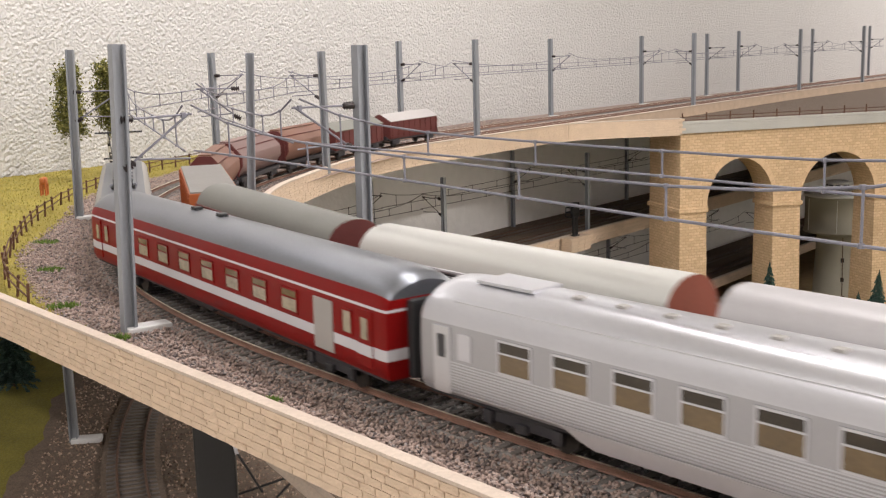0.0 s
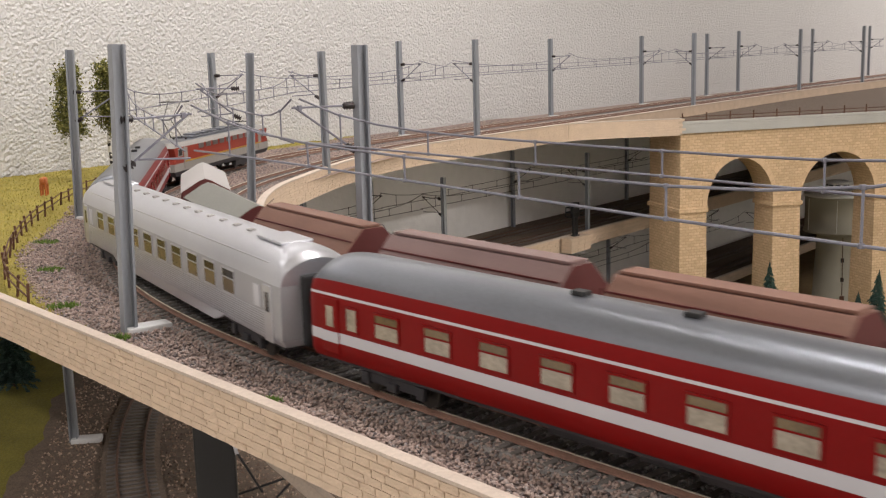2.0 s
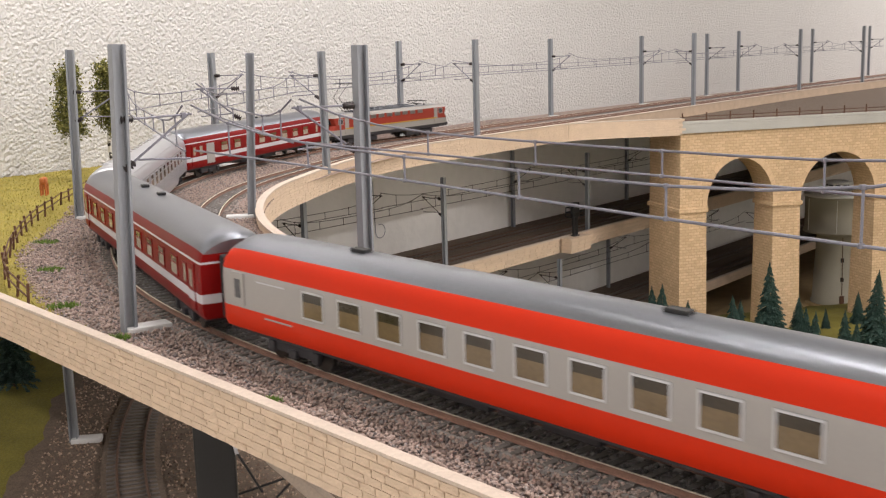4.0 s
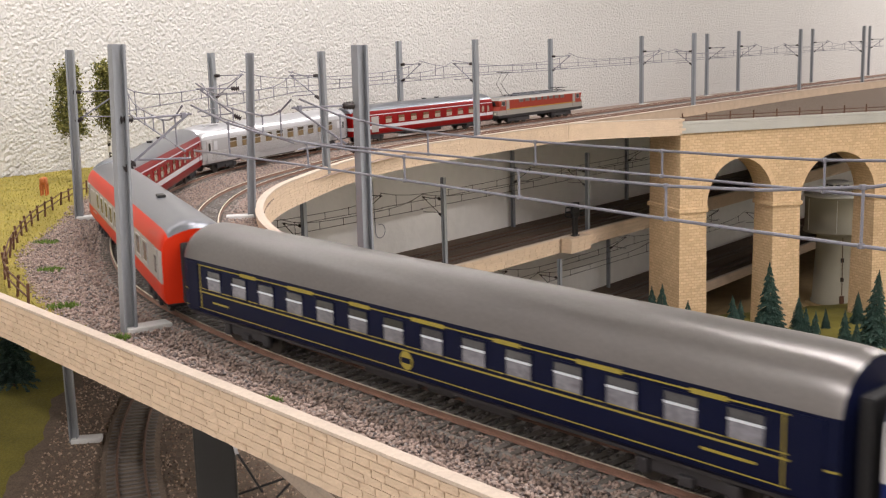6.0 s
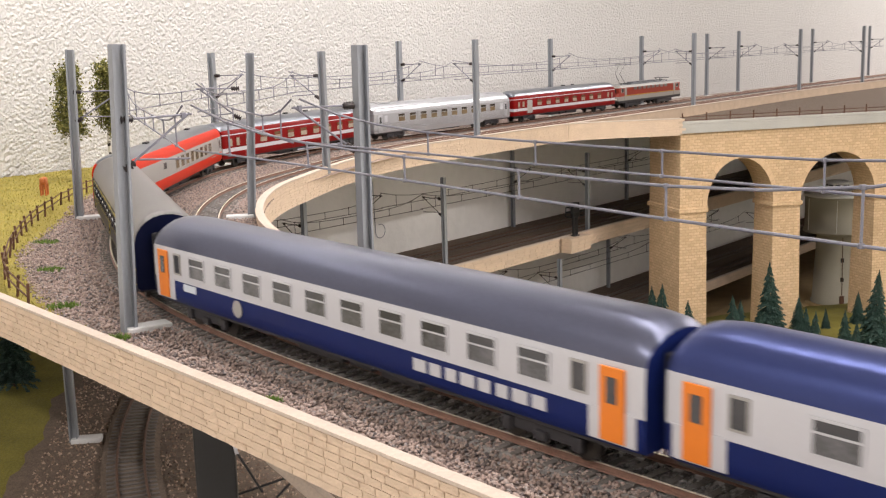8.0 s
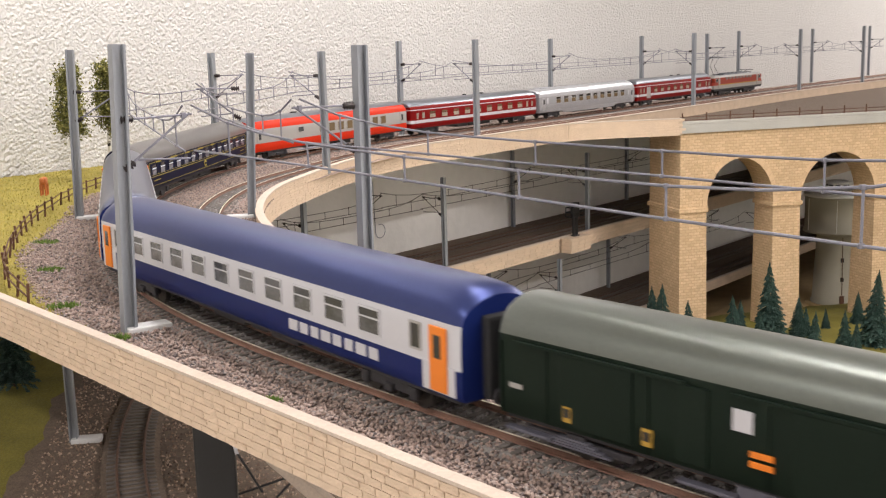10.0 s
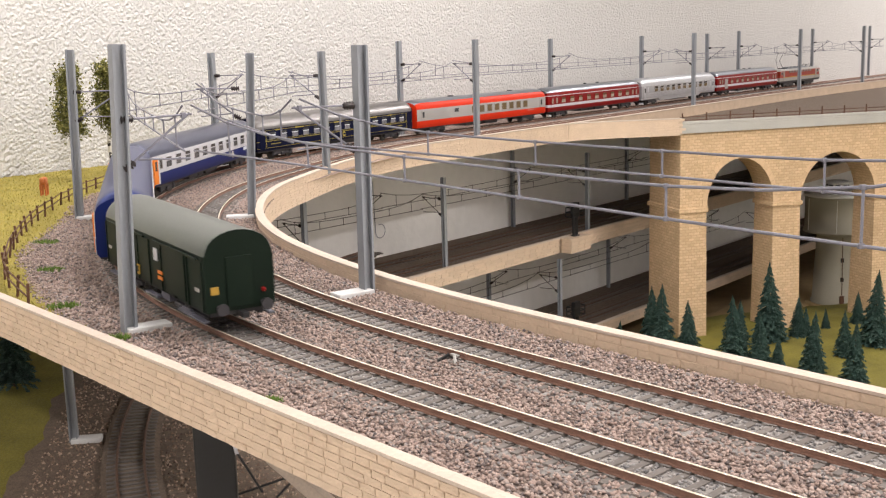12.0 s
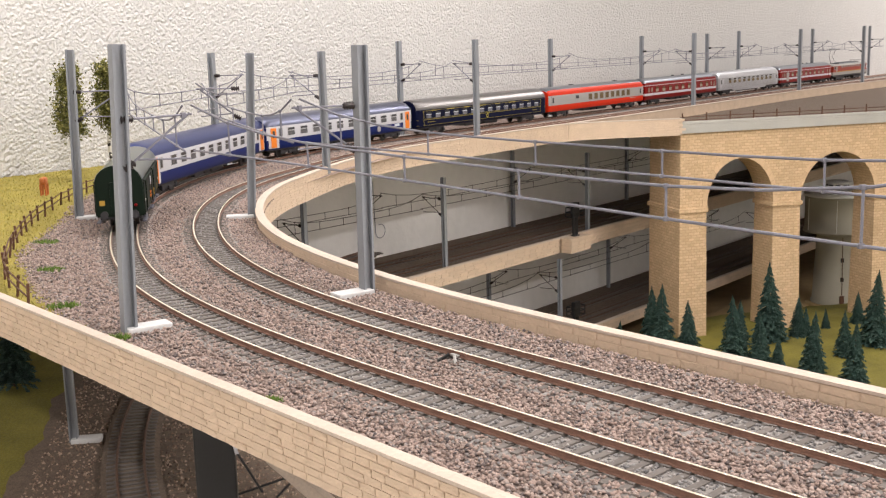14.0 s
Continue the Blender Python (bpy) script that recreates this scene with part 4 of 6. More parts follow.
def birch(x, y, h, lo, r, seed):
    """A slender birch: spotted trunk, a few limbs, a narrow crown of leaf flakes."""
    rng = random.Random(seed)
    root = tagged(thing("birch_tree", pose(x, y, -0.0045, rng.uniform(-2, 2), rng.uniform(-2, 2), 0)), "slender model birch with spotted white trunk and olive leaves", "tree", "birch trees")
    bm = None
    p = Vector((0, 0, -0.002))
    for k in range(6):
        q = Vector((rng.uniform(-1, 1) * 0.0012, rng.uniform(-1, 1) * 0.0012, h * 0.92 * (k + 1) / 6))
        bm = tube(p, q, 0.0022 * (1 - k / 7.5), bm, 8, 0.0022 * (1 - (k + 1) / 7.5))
        p = q
    part("trunk", bm, BIRCH, root)
    bm = None
    clumps = []
    for k in range(34):
        z = lo + (h - lo) * (k + rng.random()) / 34
        a = rng.random() * 6.28
        rr = r * rng.uniform(0.45, 1.0) * (1.0 if z < lo + 0.75 * (h - lo) else 0.75)
        tip = Vector((math.cos(a) * rr, math.sin(a) * rr, min(z + 0.008, h)))
        bm = tube((0, 0, z - 0.004), tip, 0.0005, bm, 4, 0.0002)
        clumps.append((tip, 0.0065))
        clumps.append((tip * 0.6 + Vector((0, 0, z * 0.4)), 0.006))
    part("branchwork", bm, BARK, root)
    verts, faces = [], []
    for c, cr in clumps:
        for _ in range(95):
            d = Vector((rng.gauss(0, 1), rng.gauss(0, 1), rng.gauss(0, 1.2))) * cr * 0.6
            q = c + d
            if q.z < lo - 0.006:
                continue
            b = len(verts)
            u = Vector((rng.gauss(0, 1), rng.gauss(0, 1), rng.gauss(0, 1))).normalized() * rng.uniform(0.0009, 0.0019)
            w = Vector((rng.gauss(0, 1), rng.gauss(0, 1), rng.gauss(0, 1))).normalized() * rng.uniform(0.0007, 0.0015)
            verts += [q - u, q + w, q + u, q - w]
            faces.append((b, b + 1, b + 2, b + 3))
    part("crown", mesh_from("crown", verts, faces, LEAF), None, root)


birch(-0.3560, 1.0796, 0.106, 0.042, 0.0125, 11)
birch(-0.3340, 1.1299, 0.106, 0.044, 0.0125, 12)
birch(-0.4990, 1.1000, 0.100, 0.045, 0.0150, 13)


def tuft(x, y, r, seed):
    rng = random.Random(seed)
    verts, faces = [], []
    for _ in range(260):
        a, d = rng.random() * 6.28, r * rng.random() ** 0.6
        bx, by, h, t = math.cos(a) * d * 1.5, math.sin(a) * d, rng.uniform(0.001, 0.0032), rng.random() * 6.28
        b = len(verts)
        verts += [(bx - 0.0004 * math.cos(t), by - 0.0004 * math.sin(t), 0), (bx + 0.0004 * math.cos(t), by + 0.0004 * math.sin(t), 0), (bx + 0.0012 * math.sin(t), by + 0.0012 * math.cos(t), h)]
        faces.append((b, b + 1, b + 2))
    ob = part("grass_tuft", mesh_from("grass_tuft", verts, faces, WEED), None, None)
    tagged(ob, "small fresh green grass tuft in the ballast", "grass tuft", "grass tufts").matrix_basis = pose(x, y, Z_BED + 0.0003)


for i, (x, y, r) in enumerate([(-.1898, .5400, .0055), (-.2640, .7300, .0060), (-.1440, .4745, .0038), (-.2284, .6350, .0052), (-.0630, .3800, .0030)]):
    tuft(x, y, r, 40 + i)


def cow():
    """Grazing figurine, one plain mesh."""
    bm = box(0.0060, 0.0105, 0.0070, (0, 0, 0.0125), 0.0020)
    for sx in (-1, 1):
        for sy in (-1, 1):
            tube((sx * 0.0020, sy * 0.0040, 0), (sx * 0.0021, sy * 0.0040, 0.0100), 0.0008, bm, 6, 0.0013)
    box(0.0034, 0.0050, 0.0040, (0, -0.0072, 0.0140), 0.0012, bm)
    tube((0, 0.0053, 0.0150), (0, 0.0062, 0.0060), 0.0008, bm, 5)
    ob = part("cow_figurine", bm, COW, None)
    tagged(ob, "small reddish brown cow figurine on the meadow", "figurine").matrix_basis = pose(-0.3515, 0.9812, -0.0040, 0, 0, 8)


COW = mat("reddish_brown_figurine", (0.42, 0.12, 0.03), 0.6, var=0.15, scale=200)
cow()

# ---- water tower ----
TOWER = mat("olive_grey_concrete", (0.34, 0.32, 0.26), 0.8, var=0.08, scale=30)
TOWER_ROOF = mat("white_tower_roof", (0.78, 0.78, 0.75), 0.6, var=0.05)
SOIL = mat("sandy_soil", (0.36, 0.25, 0.12), 0.95, var=0.2, scale=40, bump=0.6, bump_scale=300)


def water_tower():
    root = tagged(thing("water_tower", pose(0.6720, 1.8722, Z_GROUND - 0.026)), "olive-grey concrete water tower with white roof", "water tower")
    part("plinth", lathe([(0.046, -0.003), (0.047, 0.004), (0.045, 0.006), (0.041, 0.007)], 40), SOIL, root, "sandy base mound")
    part("shaft", lathe([(0.0385, 0.006), (0.0385, 0.010), (0.0365, 0.0105), (0.0310, 0.124), (0.0325, 0.125), (0.0325, 0.129), (0.030, 0.130)], 40), TOWER, root)
    part("tank", lathe([(0.035, 0.1295), (0.0540, 0.1310), (0.0540, 0.1350), (0.0520, 0.1355), (0.0520, 0.1890), (0.0530, 0.1895), (0.0530, 0.1925), (0.050, 0.193)], 48), TOWER, root)
    part("roof", lathe([(0.0550, 0.1925), (0.0550, 0.1960), (0.0500, 0.1985), (0.0280, 0.2070), (0.0180, 0.2085), (0.0180, 0.2100)], 48), TOWER_ROOF, root, "white shallow conical roof")
    part("roof_cap", lathe([(0.0180, 0.2110), (0.0235, 0.2125), (0.0235, 0.2145), (0.0150, 0.2170)], 32), TOWER_ROOF, root, "white lantern cap")
    for k in range(10):
        a = 2 * math.pi * k / 10
        part("lantern_opening", box(0.0075, 0.0010, 0.0026, (0.0182 * math.cos(a), 0.0182 * math.sin(a), 0.2104), 0, turn=Matrix.Rotation(a + math.pi / 2, 4, "Z")), BLACK, root)
    for k in range(6):
        a = -1.9 + k * 1.05
        part("seam", box(0.0008, 0.0018, 0.054, (0.0520 * math.cos(a), 0.0520 * math.sin(a), 0.162), 0, turn=Matrix.Rotation(a + math.pi / 2, 4, "Z")), TOWER_ROOF, root)
    a = -1.55
    tilt = Matrix.Rotation(a + math.pi / 2, 4, "Z") @ Matrix.Rotation(radians(-2.7), 4, "X")
    for z in (0.085, 0.052):
        r = 0.0366 - (z - 0.0105) * 0.0485
        part("shaft_window", box(0.0055, 0.0016, 0.0070, (r * math.cos(a), r * math.sin(a), z), 0.0002, turn=tilt), BLACK, root, "small dark shaft window")
    part("tower_door", box(0.0075, 0.0020, 0.0150, (0.0368 * math.cos(a), 0.0368 * math.sin(a), 0.0165), 0.0003, turn=tilt), TIMBER, root, "brown door")
    part("downpipe", tube((0.0372 * math.cos(a), 0.0372 * math.sin(a), 0.012), (0.0322 * math.cos(a), 0.0322 * math.sin(a), 0.124), 0.0006), TIMBER, root, "thin dark pipe")


water_tower()


def sandy_bank():
    """Bare soil between the viaduct and the bottom deck."""
    n = 30
    verts, faces = [], []
    for i in range(n + 1):
        for j in range(13):
            u, v = 0.0 + 2.0 * i / n, 0.14 - 0.42 * j / 12
            x, y = along(L2_AT, LOW_TURN, u - 0.3, v)
            verts.append((x, y, Z_GROUND - 0.022 - 0.040 * smooth(-0.09, 0.01, v) - 0.012 * smooth(9, 12, j) + 0.003 * noise.noise((x * 14, y * 14, 2))))
    for i in range(n):
        for j in range(12):
            a = i * 13 + j
            faces.append((a, a + 1, a + 14, a + 13))
    tagged(part("ground_sandy_bank", mesh_from("ground_sandy_bank", verts, faces, SOIL, smooth=True), None, None), "bare sandy soil in front of the bottom deck", "soil", kind="structure")


sandy_bank()


def signal(x, y, z):
    """A colour-light signal on its own bracket of a lower deck."""
    root = tagged(thing("signal_bracket", frame_at((x, y), LOW_TURN, z)), "buff stone bay jutting from the lower deck edge", "parapet")
    part("bay", box(0.052, 0.018, 0.022, (0, -0.010, -0.008), 0.0008), STONE_JOINT, root)
    rng = random.Random(31)
    for c in range(4):
        for w, along_x, px, py in ((0.052, True, 0, -0.0194), (0.018, False, -0.0264, -0.010)):
            n = 3 if along_x else 1
            for k in range(n):
                u = (k + 0.5 + rng.uniform(-.12, .12) - n / 2) * w / n
                size = (w / n * 0.95, 0.0010, 0.0050) if along_x else (0.0010, w * 0.95, 0.0050)
                part("stone", box(*size, (px + (u if along_x else 0), py, -0.0164 + c * 0.0055), 0.0003), STONE, root)
    s = tagged(thing("railway_signal", frame_at(along((x, y), LOW_TURN, 0, -0.008), LOW_TURN, z + 0.003)), "black colour-light railway signal with caged platform", "signal")
    bm = box(0.0040, 0.0034, 0.030, (-0.0034, 0, 0.015), 0.0003)
    box(0.0040, 0.0034, 0.030, (0.0034, 0, 0.015), 0.0003, bm)
    part("post", bm, BLACK, s)
    part("head", box(0.015, 0.007, 0.021, (0, 0, 0.040), 0.0012), BLACK, s)
    bm = None
    for z in (0.030, 0.037, 0.044):
        for a, b in (((-.014, -.007), (.014, -.007)), ((.014, -.007), (.014, .007)), ((.014, .007), (-.014, .007)), ((-.014, .007), (-.014, -.007))):
            bm = tube((*a, z), (*b, z), 0.0008, bm, 5)
    for a in ((-.014, -.007), (.014, -.007), (.014, .007), (-.014, .007)):
        bm = tube((*a, 0.030), (*a, 0.044), 0.0008, bm, 5)
    part("cage", bm, BLACK, s)
    part("foot", box(0.012, 0.008, 0.002, (0, 0, 0.001), 0.0003), BLACK, s)


signal(0.1920, 1.6442, Z_LOW1)
signal(*along(L2_AT, LOW_TURN, -0.118, 0.0)[:2], Z_LOW2)


def wall_hook():
    """A thin wire with a coiled end hanging on the lower wall."""
    root = tagged(thing("hanging_wire", frame_at(WALL_AT, WALL_TURN)), "thin grey wire with a coiled end hanging on the wall", "cable")
    u, v = -0.177, -0.007
    pts = [(u, v, -0.069), (u + 0.001, v, -0.104), (u + 0.002, v, -0.136)]
    pts += [(u + 0.012 - 0.010 * math.cos(k * 0.5), v, -0.141 - 0.010 * math.sin(k * 0.5)) for k in range(11)]
    part("wire_strand", cable_mesh("wire_strand", pts, 0.0005), None, root)


wall_hook()


GREY_SOLDER = mat("dull_solder", (0.45, 0.44, 0.42), 0.5, 0.5, var=0.15)


def rail_clip():
    ob = thing("rail_feeder_clip", pose(0.0035, 0.4259, 0, 0, 0, 130))
    tagged(ob, "dull silver solder joint with dark wire beside the rail", "rail clip")
    bm = box(0.0045, 0.0016, 0.0010, (0, 0, -0.0016), 0.0004)
    tube((-0.002, 0.002, -0.001), (-0.005, 0.004, -0.0035), 0.0007, bm, 6)
    part("solder", bm, GREY_SOLDER, ob)
    part("wire_end", tube((0.001, 0.002, -0.001), (0.004, 0.006, -0.0040), 0.0008, None, 6), BLACK, ob)


rail_clip()
# ---- rolling stock ----
def vehicle_shell(root, length, profile, mats, index, dome=0.0, round_end=0.004, name="body", label="", wrap=False):
    """A lofted car body: profile is half a section of (y, z) from skirt to ridge; index gives a material to each strip."""
    half = length / 2
    ends = [(0.0, 0.965, 1.0), (round_end * 0.4, 0.99, 0.55), (round_end, 1.0, 0.25), (round_end + 0.005, 1.0, 0.07), (round_end + 0.011, 1.0, 0.0)]
    xs = [(-half + d, f, e) for d, f, e in ends]
    xs += [(-half + 0.02 + (length - 0.04) * k / 6, 1.0, 0.0) for k in range(0, 7)]
    xs += [(half - d, f, e) for d, f, e in ends[::-1]]
    full = [(y, z) for y, z in profile] + [(-y, z) for y, z in profile[::-1] if abs(y) > 1e-6]
    idx = list(index) + ([] if profile[-1][0] < 1e-6 else [index[-1]]) + list(index[::-1])
    idx = idx[:len(full) - 1]
    verts, faces, mi = [], [], []
    k = len(full)
    zr = profile[0][1]
    for x, f, e in xs:
        for y, z in full:
            verts.append((x, y * f, z - dome * e * smooth(0.034, 0.046, z)))
    for i in range(len(xs) - 1):
        for j in range(k - 1):
            faces.append((i * k + j, i * k + j + 1, (i + 1) * k + j + 1, (i + 1) * k + j))
            mi.append(idx[j])
        faces.append((i * k, (i + 1) * k, (i + 1) * k + k - 1, i * k + k - 1))
        mi.append(len(mats) - 1)
    for base in (0, (len(xs) - 1) * k):
        for j in range((k - 1) // 2):
            q = (base + j, base + j + 1, base + k - 2 - j, base + k - 1 - j)
            faces.append(q if len(set(q)) == 4 else (q[0], q[1], q[3]))
            mi.append(idx[j] if wrap else len(mats) - 1)
    me = mesh_from(name, verts, faces, mats, mi)
    bm = bmesh.new()
    bm.from_mesh(me)
    bmesh.ops.recalc_face_normals(bm, faces=bm.faces)
    bm.to_mesh(me)
    bm.free()
    me.polygons.foreach_set("use_smooth", [True] * len(me.polygons))
    me.set_sharp_from_angle(angle=radians(32))
    return part(name, me, None, root, label)


COACH = [(0.0150, 0.0100), (0.0162, 0.0125), (0.0163, 0.0155), (0.0163, 0.0166), (0.0163, 0.0205), (0.0163, 0.0212), (0.0162, 0.0300), (0.0160, 0.0332), (0.0158, 0.0341), (0.0153, 0.0362), (0.0145, 0.0385), (0.0128, 0.0412), (0.0100, 0.0436), (0.0066, 0.0452), (0.0030, 0.0460), (0.0, 0.0462)]


def bogie(root, x, label="black two-axle bogie"):
    bm = box(0.030, 0.0025, 0.0040, (x, 0.0115, 0.0062), 0.0006)
    box(0.030, 0.0025, 0.0040, (x, -0.0115, 0.0062), 0.0006, bm)
    box(0.012, 0.024, 0.004, (x, 0, 0.0065), 0.0006, bm)
    for dx in (-0.0145, 0.0145):
        for sy in (-1, 1):
            box(0.004, 0.002, 0.0045, (x + dx, sy * 0.0130, 0.0058), 0.0005, bm)
        box(0.005, 0.0022, 0.003, (x, 0.0132 * (1 if dx > 0 else -1), 0.005), 0.0005, bm)
    b = part("bogie", bm, UNDER, root, label)
    for dx in (-0.0145, 0.0145):
        w = tube((x + dx, -0.0098, 0.0056), (x + dx, 0.0098, 0.0056), 0.0012)
        for sy in (-1, 1):
            tube((x + dx, sy * 0.0075, 0.0056), (x + dx, sy * 0.0097, 0.0056), 0.0056, w, 18)
        part("wheelset", w, WHEEL, b, "dark steel wheelset")


def window(root, x, z, w, h, glass, frame_m, side, y=0.0163, bar=True, label="", low=None):
    """A framed pane set on one side of a body."""
    t = 0.0007
    s = 1 if side > 0 else -1
    bm = box(w + 2 * t, 0.0005, t, (x, s * (y + 0.0001), z + h / 2 + t / 2))
    box(w + 2 * t, 0.0005, t, (x, s * (y + 0.0001), z - h / 2 - t / 2), 0, bm)
    box(t, 0.0005, h, (x - w / 2 - t / 2, s * (y + 0.0001), z), 0, bm)
    box(t, 0.0005, h, (x + w / 2 + t / 2, s * (y + 0.0001), z), 0, bm)
    if bar:
        box(w, 0.0004, 0.00055, (x, s * (y + 0.00012), z + h * 0.14), 0, bm)
    win = part("window", bm, frame_m, root, label)
    if low is None:
        part("pane", box(w, 0.0004, h, (x, s * (y - 0.00008), z)), glass, win)
    else:
        part("pane", box(w, 0.0004, h * 0.36, (x, s * (y - 0.00008), z + h * 0.32)), glass, win)
        part("pane", box(w, 0.0004, h * 0.64, (x, s * (y - 0.00008), z - h * 0.18)), low, win)
    return win


def door(root, x, color, side, z0=0.0125, z1=0.0325, w=0.0095, glass=None, y=0.0163, name="door", label=""):
    s = 1 if side > 0 else -1
    d = part(name, box(w, 0.0008, z1 - z0, (x, s * (y + 0.00005), (z0 + z1) / 2), 0.0003), color, root, label)
    if glass is not None:
        part("pane", box(w * 0.42, 0.0004, 0.0075, (x, s * (y + 0.0004), z1 - 0.0065)), glass, d)
    return d


def gangway(root, half, z=0.0235):
    for s in (-1, 1):
        part("gangway", box(0.0045, 0.0150, 0.0270, (s * (half + 0.0015), 0, z), 0.0014), RUBBER, root, "black rubber gangway bellows")
        bm = box(0.006, 0.004, 0.003, (s * (half + 0.001), 0, 0.0085), 0.0005)
        part("coupler", bm, BLACK, root)


def underframe(root, L):
    part("floor_frame", box(L * 0.985, 0.0285, 0.0030, (0, 0, 0.0100), 0.0005), UNDER, root, "black underframe")
    bm = box(0.030, 0.020, 0.0050, (0.020, 0, 0.0070), 0.0008)
    box(0.022, 0.022, 0.0045, (-0.030, 0, 0.0072), 0.0008, bm)
    box(0.014, 0.018, 0.0050, (-0.005, 0, 0.0070), 0.0008, bm)
    part("underfloor_box", bm, UNDER, root)


def roof_vents(root, xs, material, y=0.0, z=0.0462, size=(0.005, 0.004, 0.0016)):
    for x in xs:
        part("roof_vent", box(*size, (x, y, z), 0.0004), material, root)


RED = mat("dark_red_coach_paint", (0.185, 0.005, 0.005), 0.36, var=0.06, scale=30, coat=0.38)
END_DARK = mat("dark_coach_end", (0.022, 0.022, 0.03), 0.5, var=0.15)
WHITE = mat("white_coach_paint", (0.52, 0.52, 0.55), 0.4, var=0.03, scale=40)
ROOF_GREY = mat("satin_grey_roof", (0.20, 0.212, 0.24), 0.33, 0.8, var=0.10, scale=25, coat=-0.45)
SILVER = mat("brushed_silver_steel", (0.58, 0.59, 0.63), 0.30, 0.8, var=0.05, scale=40)
# grey of the window band; also painted between the ribs as their shade
SILVER_BAND = mat("satin_grey_band_and_rib_shade", (0.38, 0.38, 0.40), 0.4, 0.4, var=0.05, scale=40)
ORANGE = mat("bright_orange_red_paint", (0.56, 0.028, 0.006), 0.4, var=0.04, scale=30, coat=0.35)
PALE = mat("pale_grey_coach_paint", (0.33, 0.315, 0.30), 0.45, var=0.04, scale=30)
NAVY = mat("navy_blue_coach_paint", (0.005, 0.007, 0.026), 0.35, var=0.08, scale=30, coat=0.44)
YELLOW = mat("yellow_lining", (0.30, 0.24, 0.03), 0.5, var=0.06)
STEEL_ROOF = mat("satin_steel_roof", (0.19, 0.18, 0.178), 0.33, 0.8, var=0.14, scale=20, coat=-0.45)
BLUE = mat("royal_blue_coach_paint", (0.008, 0.017, 0.10), 0.4, var=0.06, scale=30, coat=0.38)
BLUE_ROOF = mat("slate_blue_roof", (0.11, 0.118, 0.175), 0.32, 0.8, var=0.10, scale=20, coat=-0.45)
ROYAL_ROOF = mat("royal_blue_roof", (0.03, 0.045, 0.16), 0.32, 0.7, var=0.10, scale=20, coat=-0.4)
DOOR_ORANGE = mat("orange_door_paint", (0.75, 0.20, 0.01), 0.45, var=0.05)
GREEN = mat("dark_green_van_paint", (0.008, 0.015, 0.010), 0.45, var=0.12, scale=25, coat=0.40)
VAN_ROOF = mat("grey_green_van_roof", (0.15, 0.165, 0.148), 0.32, 0.8, var=0.10, scale=20, coat=-0.45)
UNDER = mat("dark_underframe", (0.030, 0.028, 0.032), 0.6, var=0.2)
WHEEL = mat("dark_wheel_steel", (0.06, 0.055, 0.05), 0.45, 0.6, var=0.15)
RUBBER = mat("black_rubber", (0.015, 0.015, 0.017), 0.7, var=0.15)
GLASS_BROWN = mat("bronze_interior_glass", (0.15, 0.105, 0.055), 0.12, var=0.3, scale=90)
GLASS_UMBER = mat("dark_umber_glass", (0.035, 0.026, 0.016), 0.1, var=0.3, scale=90)
GLASS_GREY = mat("grey_interior_glass", (0.10, 0.10, 0.105), 0.12, var=0.5, scale=200)
GLASS_CREAM = mat("curtained_glass", (0.33, 0.29, 0.23), 0.15, var=0.35, scale=160)
GLASS_DARK = mat("dark_glass", (0.05, 0.05, 0.055), 0.1, var=0.3, scale=90)
GLASS_BLUE = mat("pale_curtain_glass", (0.17, 0.17, 0.20), 0.12, var=0.45, scale=160)
BROWN_W = mat("red_brown_wagon", (0.22, 0.055, 0.032), 0.6, var=0.12, scale=30)
HOPPER_W = mat("dusty_brown_hopper", (0.20, 0.10, 0.07), 0.6, var=0.15, scale=35)
OXIDE_W = mat("dark_oxide_wagon", (0.11, 0.022, 0.020), 0.6, var=0.15, scale=30)
RUSTY_W = mat("orange_brown_wagon", (0.38, 0.10, 0.028), 0.6, var=0.12, scale=30)
ROOF_W = mat("weathered_grey_wagon_roof", (0.17, 0.17, 0.155), 0.55, 0.1, var=0.12, scale=25)
TARP_W = mat("dull_grey_load_cover", (0.22, 0.21, 0.20), 0.8, var=0.12, scale=30, bump=0.2)
WHITE_ROOF_W = mat("cream_white_wagon_roof", (0.46, 0.46, 0.435), 0.35, var=0.06, scale=20)
GREY_W = mat("light_grey_wagon", (0.42, 0.41, 0.42), 0.5, 0.3, var=0.08, scale=30)
BLUE_STAIN = mat("blue_white_plate", (0.6, 0.65, 0.72), 0.5, var=0.1)


